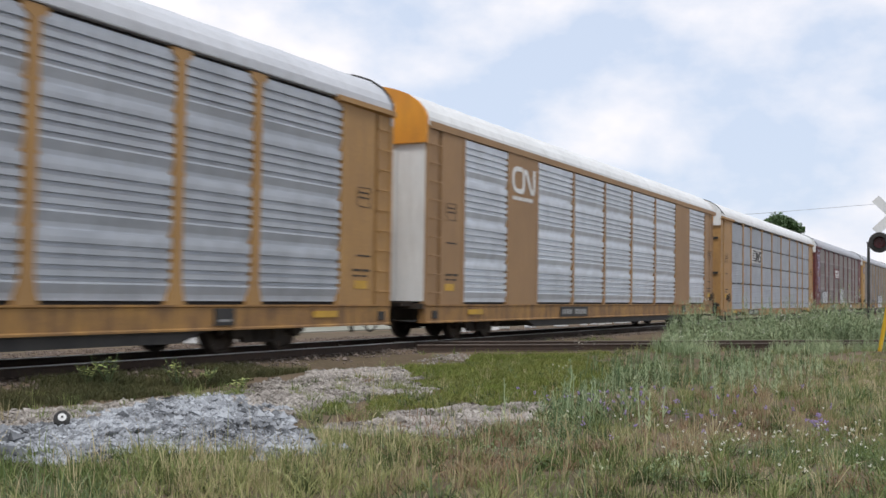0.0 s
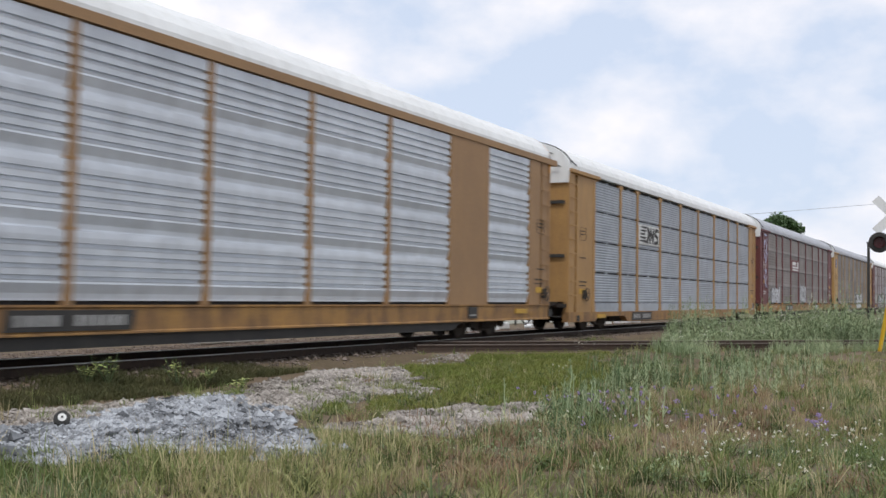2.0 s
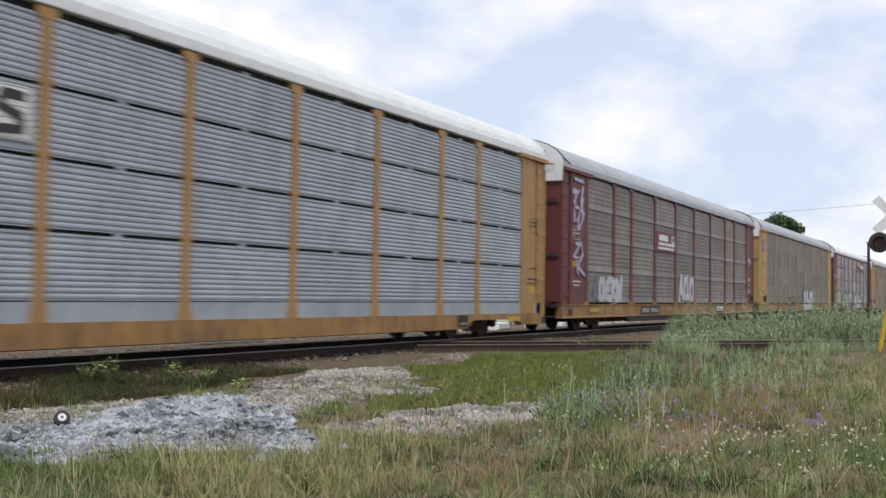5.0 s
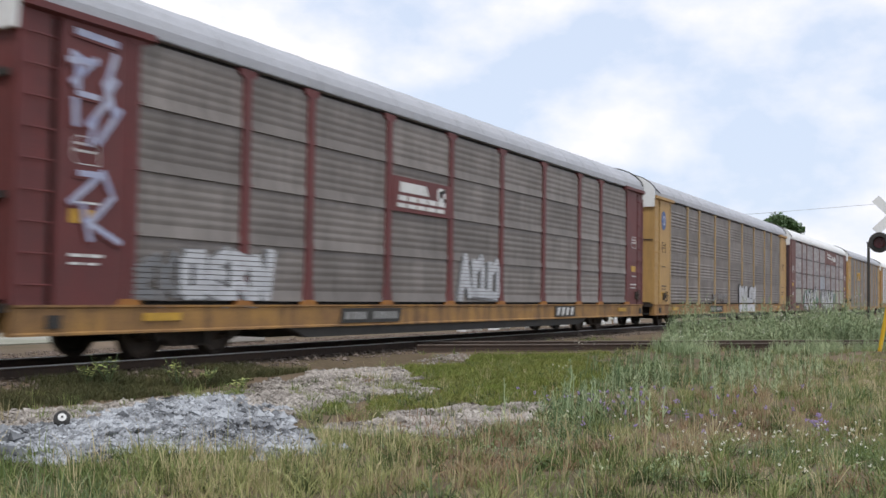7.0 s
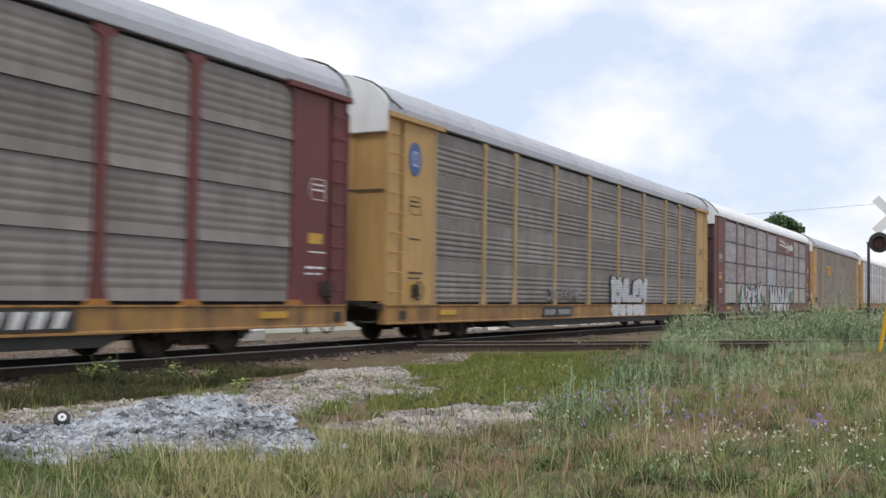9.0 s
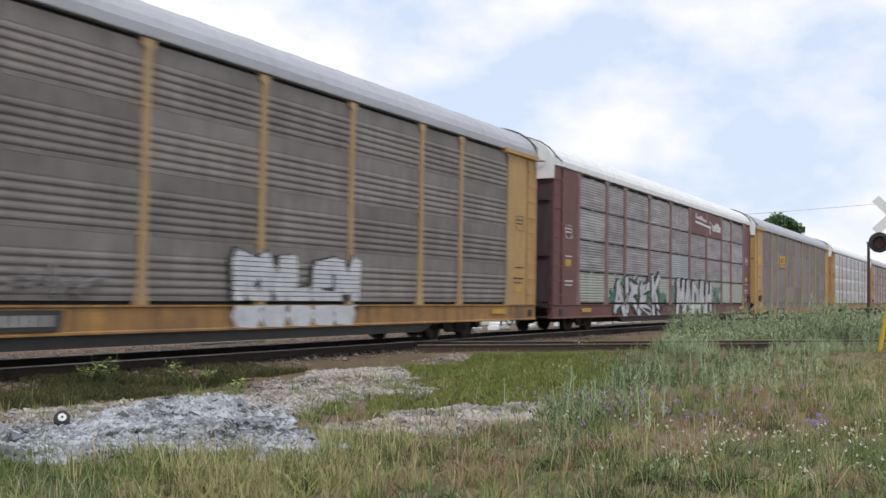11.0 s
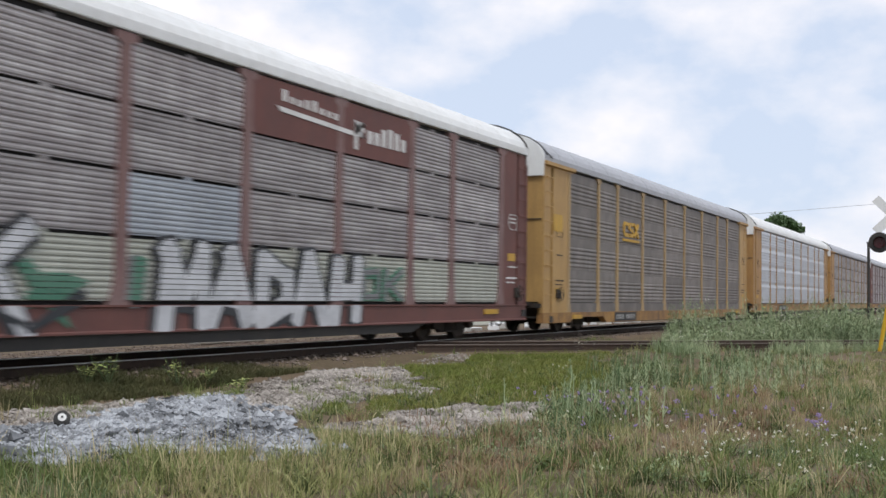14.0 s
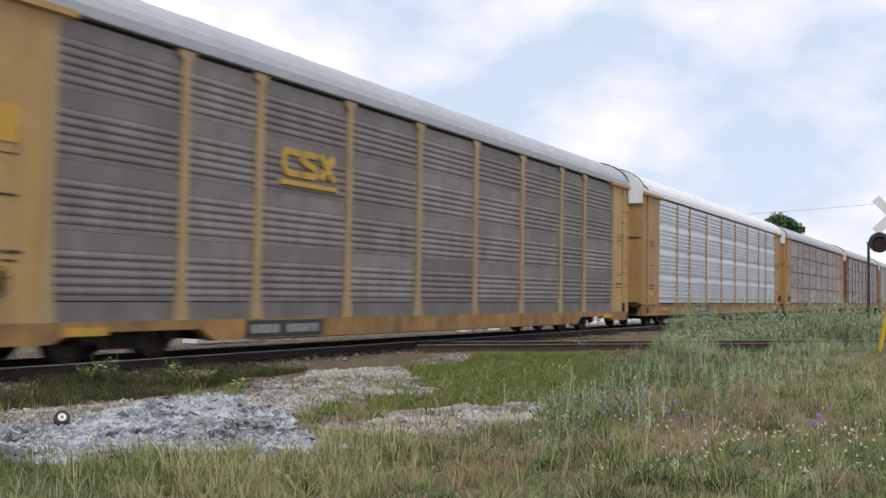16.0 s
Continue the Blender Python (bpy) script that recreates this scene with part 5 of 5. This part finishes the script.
def tall_weeds():
    """Bushy stalks with leaves and pale heads beyond the side track."""
    rng = np.random.default_rng(11)
    verts, faces, heads, hfaces = [], [], [], []
    for i in range(7000):
        along = rng.uniform(8.5, 26)
        off = 1.7 + 6.0 * rng.random() ** 1.2
        x = 19.7 + SIDE_D.x * along + SIDE_N[0] * off
        y = 11.6 + SIDE_D.y * along + SIDE_N[1] * off
        if y > 0.285 * x or y < 0.5:
            continue
        thick = float(patch(np.array([[x, y]]), 1.1, 31)[0])
        if rng.random() > 0.10 + thick ** 1.5 * 1.3:
            continue
        tall = float(smooth_step(9.0, 14.5, np.array(along)))
        h = rng.uniform(0.25, 0.75) * (0.45 + 0.9 * thick) * (0.60 + 1.15 * tall)
        if rng.random() < 0.05:
            h *= 1.4
        z = float(land(x, y))
        lx, ly = rng.normal(0, 0.10, 2)
        for k in range(20):
            f = rng.uniform(0.1, 1.0)
            a = rng.uniform(0, 6.28)
            ln = rng.uniform(0.06, 0.15) * (1.2 - 0.6 * f)
            w = rng.uniform(0.005, 0.012)
            c, s = math.cos(a), math.sin(a)
            bx, by, bz = x + lx * f, y + ly * f, z + h * f
            o = len(verts)
            verts += [(bx, by, bz), (bx + c * ln * 0.5 - s * w, by + s * ln * 0.5 + c * w, bz + ln * 0.6),
                      (bx + c * ln, by + s * ln, bz + ln * 0.9), (bx + c * ln * 0.5 + s * w, by + s * ln * 0.5 - c * w, bz + ln * 0.6)]
            faces.append((o, o + 1, o + 2, o + 3))
        o = len(verts)
        verts += [(x - 0.008, y, z), (x + 0.008, y, z), (x + lx + 0.004, y + ly, z + h), (x + lx - 0.004, y + ly, z + h)]
        faces.append((o, o + 1, o + 2, o + 3))
        if rng.random() < 0.07:
            for k in range(4):
                q = np.array((x + lx, y + ly, z + h)) + rng.normal(0, 0.04, 3)
                o = len(heads)
                r = 0.014
                heads += [tuple(q + (r, 0, 0)), tuple(q + (-r, 0, 0)), tuple(q + (0, r, 0)), tuple(q + (0, -r, 0)), tuple(q + (0, 0, r * 1.6)), tuple(q + (0, 0, -r))]
                hfaces += [(o + a, o + b, o + c) for a, b, c in ((0, 2, 4), (2, 1, 4), (1, 3, 4), (3, 0, 4), (2, 0, 5), (1, 2, 5), (3, 1, 5), (0, 3, 5))]
    tagged(new("tall_weeds", soup("tall_weeds", verts, faces, M["tall_weed"])), "tall leafy weeds beside the track", "weeds", kind="stuff")
    tagged(new("weed_heads", soup("weed_heads", heads, hfaces, M["petal"])), "pale seed heads on tall weeds", "weeds", kind="stuff")


def flowers():
    rng = np.random.default_rng(23)
    for name, mat, label, spots, r in (
            ("purple_flowers", "purple", "small purple wildflower heads", ((11.6, 3.3, 0.45, 14), (12.6, 3.4, 0.9, 22), (11.3, 1.65, 0.08, 14), (10.2, 2.5, 0.25, 5), (9.0, 3.2, 0.3, 3), (12.0, 4.4, 0.35, 12), (13, 4, 1.0, 6)), 0.0095),
            ("white_flowers", "petal", "small white wildflower heads", ((9.5, 1.5, 0.9, 40), (8.6, 1.2, 0.7, 30), (9.8, 2.2, 0.7, 24), (12.1, 4.35, 0.12, 8), (16, 6.2, 0.12, 6), (23.3, 8.6, 0.15, 12), (10, 1, 1.2, 24)), 0.0055)):
        v, f, sv, sf = [], [], [], []
        for cx, cy, sp, n in spots:
            for i in range(n):
                x, y = rng.normal(cx, sp), rng.normal(cy, sp)
                z = float(land(x, y)) + rng.uniform(0.12, 0.26)
                for k in range(6):
                    q = np.array((x, y, z)) + rng.normal(0, r * 1.1, 3)
                    o = len(v)
                    v += [tuple(q + (r, 0, 0)), tuple(q + (-r, 0, 0)), tuple(q + (0, r, 0)), tuple(q + (0, -r, 0)), tuple(q + (0, 0, r)), tuple(q + (0, 0, -r))]
                    f += [(o + a, o + b, o + c) for a, b, c in ((0, 2, 4), (2, 1, 4), (1, 3, 4), (3, 0, 4), (2, 0, 5), (1, 2, 5), (3, 1, 5), (0, 3, 5))]
                o = len(v)
                v += [(x - 0.003, y, z - 0.26), (x + 0.003, y, z - 0.26), (x, y, z)]
                f.append((o, o + 1, o + 2))
        tagged(new(name, soup(name, v, f, M[mat])), label, "wildflowers", kind="stuff")


def tree(x, y, h, spread, seed):
    rng = random.Random(seed)
    t = thing("tree", "broad dark green leafy tree in the distance", "tree", m=pose(x, y, 0))
    bm = bmesh.new()
    rod(bm, (0, 0, -0.2), (0, 0, h * 0.45), 0.35, 10, 0.2)
    tips = []
    for i in range(11):
        a, f = rng.uniform(0, 6.28), rng.uniform(0.45, 1.0)
        z = h * (0.74 + 0.18 * (1 - f) + 0.06 * rng.random())
        tip = Vector((math.cos(a) * spread * 0.75 * f, math.sin(a) * spread * 0.75 * f, z))
        rod(bm, (0, 0, h * (0.3 + 0.15 * rng.random())), tip, 0.14, 6, 0.04)
        tips.append(tip)
    tips += [Vector((0, 0, h * 0.9)), Vector((0.6, -0.8, h * 0.84))]
    part("trunk", bm, M["bark"], t)
    v, f = [], []
    for tip in tips:
        size = spread * rng.uniform(0.32, 0.5)
        for k in range(620):
            d = Vector((rng.gauss(0, 1), rng.gauss(0, 1), rng.gauss(0, 0.8)))
            d = d.normalized() * size * rng.random() ** 0.4
            q = tip + d
            s = rng.uniform(0.16, 0.34)
            u = Vector((rng.gauss(0, 1), rng.gauss(0, 1), rng.gauss(0, 1))).normalized()
            w = u.orthogonal().normalized()
            o = len(v)
            v += [tuple(q + u * s), tuple(q + w * s * 0.6), tuple(q - u * s), tuple(q - w * s * 0.6)]
            f.append((o, o + 1, o + 2, o + 3))
    part("crown", soup("crown", v, f, M["leaf"]), None, t)


def signal():
    """Crossing signal with crossbuck; its mast stands beside the road."""
    s = thing("crossing_signal", "railroad crossing signal with white crossbuck and dark lamps", "crossing signal", m=pose(29.97, 2.43, 0, 0, 0, 5))
    bm = bmesh.new()
    rod(bm, (0, 0, -0.1), (0, 0, 4.25), 0.06, 14)
    rod(bm, (0, 0, -0.1), (0, 0, 0.35), 0.14, 14)
    part("mast", bm, M["galv_pole"], s)
    for a in (-45, 45):
        bm = bmesh.new()
        box(bm, -0.012, 0.012, -0.62, 0.62, -0.115, 0.115)
        bm.transform(Matrix.Translation((-0.09 - (0.03 if a > 0 else 0), 0, 3.66)) @ pose(0, 0, 0, a, 0, 0))
        part("crossbuck_blade", bm, M["white"], s)
    bm = bmesh.new()
    rod(bm, (-0.1, -0.42, 2.93), (-0.1, 0.42, 2.93), 0.03, 8)
    part("lamp_arm", bm, M["galv_pole"], s)
    for y in (-0.34, 0.34):
        bm = bmesh.new()
        rod(bm, (-0.16, y, 2.93), (-0.18, y, 2.93), 0.27, 28)
        rod(bm, (-0.04, y, 2.93), (-0.16, y, 2.93), 0.13, 16)
        lamp = part("lamp_backing", bm, M["black"], s, "round black lamp backing")
        bm = bmesh.new()
        for i in range(14):
            a0, a1 = math.pi * (i / 13 * 1.1 - 0.05), math.pi * ((i + 1) / 13 * 1.1 - 0.05)
            p = [(-0.18, y + 0.16 * math.cos(a), 2.93 + 0.16 * math.sin(a)) for a in (a0, a1)]
            q = [(-0.46, y + 0.15 * math.cos(a), 2.93 + 0.15 * math.sin(a)) for a in (a0, a1)]
            bm.faces.new([bm.verts.new(c) for c in (p[0], p[1], q[1], q[0])])
        part("hood", bm, M["black"], lamp)
        bm = bmesh.new()
        rod(bm, (-0.18, y, 2.93), (-0.20, y, 2.93), 0.15, 20)
        part("lens", bm, M["lens"], lamp, "dark red lens")


def roadside():
    signal()
    bm = bmesh.new()
    rod(bm, (44.8, 4.55, -0.1), (44.8, 4.55, 3.72), 0.055, 10)
    rod(bm, (44.8, 4.55, 3.70), (44.8, 4.55, 3.75), 0.075, 10)
    solid("post", bm, M["black"], "thin dark steel post beside the track", "post")
    bm = bmesh.new()
    rod(bm, (28.5, 2.66, 0.0), (28.38, 2.44, 1.25), 0.05, 10)
    g = solid("guy_guard", bm, M["guard"], "leaning yellow plastic guy wire guard", "guy guard")
    bm = bmesh.new()
    rod(bm, (28.38, 2.44, 1.25), (27.7, 1.17, 8.5), 0.008, 6)
    part("guy_wire", bm, M["galv_pole"], g)
    line = thing("power_line", "thin overhead wire between wooden poles", "power line")
    ends = [Vector((81.6, -4.2, 9.3)), Vector((73.2, 46.0, 6.1))]
    for e in ends:
        bm = bmesh.new()
        rod(bm, (e.x, e.y, -0.3), (e.x, e.y, e.z + 0.4), 0.16, 10, 0.11)
        box(bm, e.x - 0.05, e.x + 0.05, e.y - 0.9, e.y + 0.9, e.z - 0.05, e.z + 0.07)
        part("pole", bm, M["bark"], line)
    for drop, r in ((0.0, 0.014),):
        bm = bmesh.new()
        last = None
        for i in range(15):
            a = i / 14
            p = ends[0].lerp(ends[1], a) + Vector((0, 0, drop - 0.9 * 4 * a * (1 - a) * 0.4))
            if last:
                rod(bm, last, p, r, 6)
            last = p
        part("wire", bm, M["galv_pole"], line)
    tree(167.3, 30.1, 15.0, 3.9, 4)
    bm = bmesh.new()
    box(bm, 20.4, 23.2, 17.8, 18.3, 0.03, 0.36)
    bmesh.ops.bevel(bm, geom=bm.edges[:], offset=0.03, segments=1, affect="EDGES")
    solid("barrier", bm, M["concrete"], "low white concrete barrier behind the track", "barrier")


def rubble():
    """Broken pale concrete blocks lying in a row beyond the track."""
    rng = random.Random(14)
    x = 35.0
    while x < 58:
        w, d, h = rng.uniform(0.35, 0.95), rng.uniform(0.3, 0.5), rng.uniform(0.15, 0.38)
        bm = bmesh.new()
        box(bm, -w / 2, w / 2, -d / 2, d / 2, 0.0, h)
        bmesh.ops.bevel(bm, geom=bm.edges[:], offset=0.04, segments=1, affect="EDGES")
        for v in bm.verts:
            v.co += Vector((rng.uniform(-0.03, 0.03), rng.uniform(-0.03, 0.03), rng.uniform(-0.03, 0.03) if v.co.z > 0.06 else 0))
        ob = solid("concrete_block", bm, M["concrete"], "broken pale concrete block lying beyond the track", "block", "blocks beyond the track")
        ob.matrix_basis = pose(x, 18.0 + rng.uniform(-0.4, 0.4), -0.01, 0, 0, rng.uniform(-25, 25))
        x += w + rng.uniform(0.2, 1.6)


def leafy_plants():
    """Low broad-leaved plants at the foot of the rail."""
    rng = random.Random(8)
    for x, y, h in ((10.75, 10.95, 0.42), (10.45, 11.05, 0.30), (11.55, 10.4, 0.40), (11.85, 10.15, 0.26), (10.75, 8.7, 0.22)):
        t = thing("leafy_plant", "low weed with pale yellow-green leaves", "plant", "weeds by the rail", m=pose(x, y, float(land(x, y))))
        stems = bmesh.new()
        v, f = [], []
        for i in range(11):
            a, tilt = rng.uniform(0, 6.28), rng.uniform(0.1, 0.9)
            tip = Vector((math.cos(a) * tilt * h, math.sin(a) * tilt * h, h * rng.uniform(0.7, 1.1)))
            rod(stems, (0, 0, -0.02), tip, 0.004, 5)
            for k in range(6):
                q = tip * rng.uniform(0.45, 1.0)
                b, ln = rng.uniform(0, 6.28), rng.uniform(0.04, 0.085)
                d = Vector((math.cos(b), math.sin(b), rng.uniform(-0.2, 0.5)))
                n = d.cross(Vector((0, 0, 1))).normalized() * ln * 0.4
                o = len(v)
                v += [tuple(q), tuple(q + d * ln * 0.5 + n), tuple(q + d * ln), tuple(q + d * ln * 0.5 - n)]
                f.append((o, o + 1, o + 2, o + 3))
        part("stems", stems, M["weed"], t)
        part("leaves", soup("leaves", v, f, M["young_leaf"]), None, t)


def small_things():
    w = thing("small_wheel", "small black tyre with white hub on the gravel", "wheel", m=pose(7.22, 7.95, float(land(7.22, 7.95)) + 0.066, 34, 0, 140))
    bm = bmesh.new()
    rod(bm, (0, -0.035, 0), (0, 0.035, 0), 0.076, 24)
    rod(bm, (0, -0.045, 0), (0, 0.045, 0), 0.060, 24)
    part("tyre", bm, M["rubber"], w)
    bm = bmesh.new()
    rod(bm, (0, -0.052, 0), (0, 0.052, 0), 0.040, 18)
    hub = part("hub", bm, M["sign_white"], w, "white hub")
    bm = bmesh.new()
    rod(bm, (0, -0.058, 0), (0, 0.058, 0), 0.012, 10)
    part("axle_hole", bm, M["black"], hub)


ground()
track(Vector((0, MID, 0)), Vector((1, 0, 0)), 400, -80, "main railway track with rusty rails on timber ties")
track(Vector((19.7, 11.6, 0)) + Vector((SIDE_N[0], SIDE_N[1], 0)) * 0.75, SIDE_D, 60, 0.5, "side track overgrown with weeds", "rail_dull")
stones("gravel", [(WHITE_GRAVEL, 21000)], 0.0190, "gravel", "loose white crushed gravel", 31)
stones("gravel_heap", [(OLD_GRAVEL, 22000), (FAR_GRAVEL, 11000), (DUSTY_STRIP, 5500), ([(16.5, 9.2), (16.5, 10.0), (20.5, 10.6), (20.5, 10.0)], 900)], 0.0175, "gravel_old", "dusty spread-out crushed gravel", 32)
stones("ballast", [([(-4, 11.1), (-4, 19.0), (60, 17.0), (60, 11.1)], 45000)], 0.024, "ballast", "brown dusty track ballast", 33)
vegetation()
tall_weeds()
flowers()
roadside()
leafy_plants()
rubble()
small_things()


def motions():
    times = [i * 0.5 for i in range(33)]
    for car, x in CARS:
        walk(car, [(t, pose(x - SPEED * t, MID, RAIL)) for t in times])
    # the wheels roll on the rails, one row a frame so that no step nears a quarter turn
    turns = [(i / FPS, math.degrees(-SPEED * i / FPS / 0.42)) for i in range(int(16 * FPS) + 1)]
    for wheelset, dx in WHEELS:
        walk(wheelset, [(t, pose(dx, 0, 0.42, 0, a, 0)) for t, a in turns])


motions()
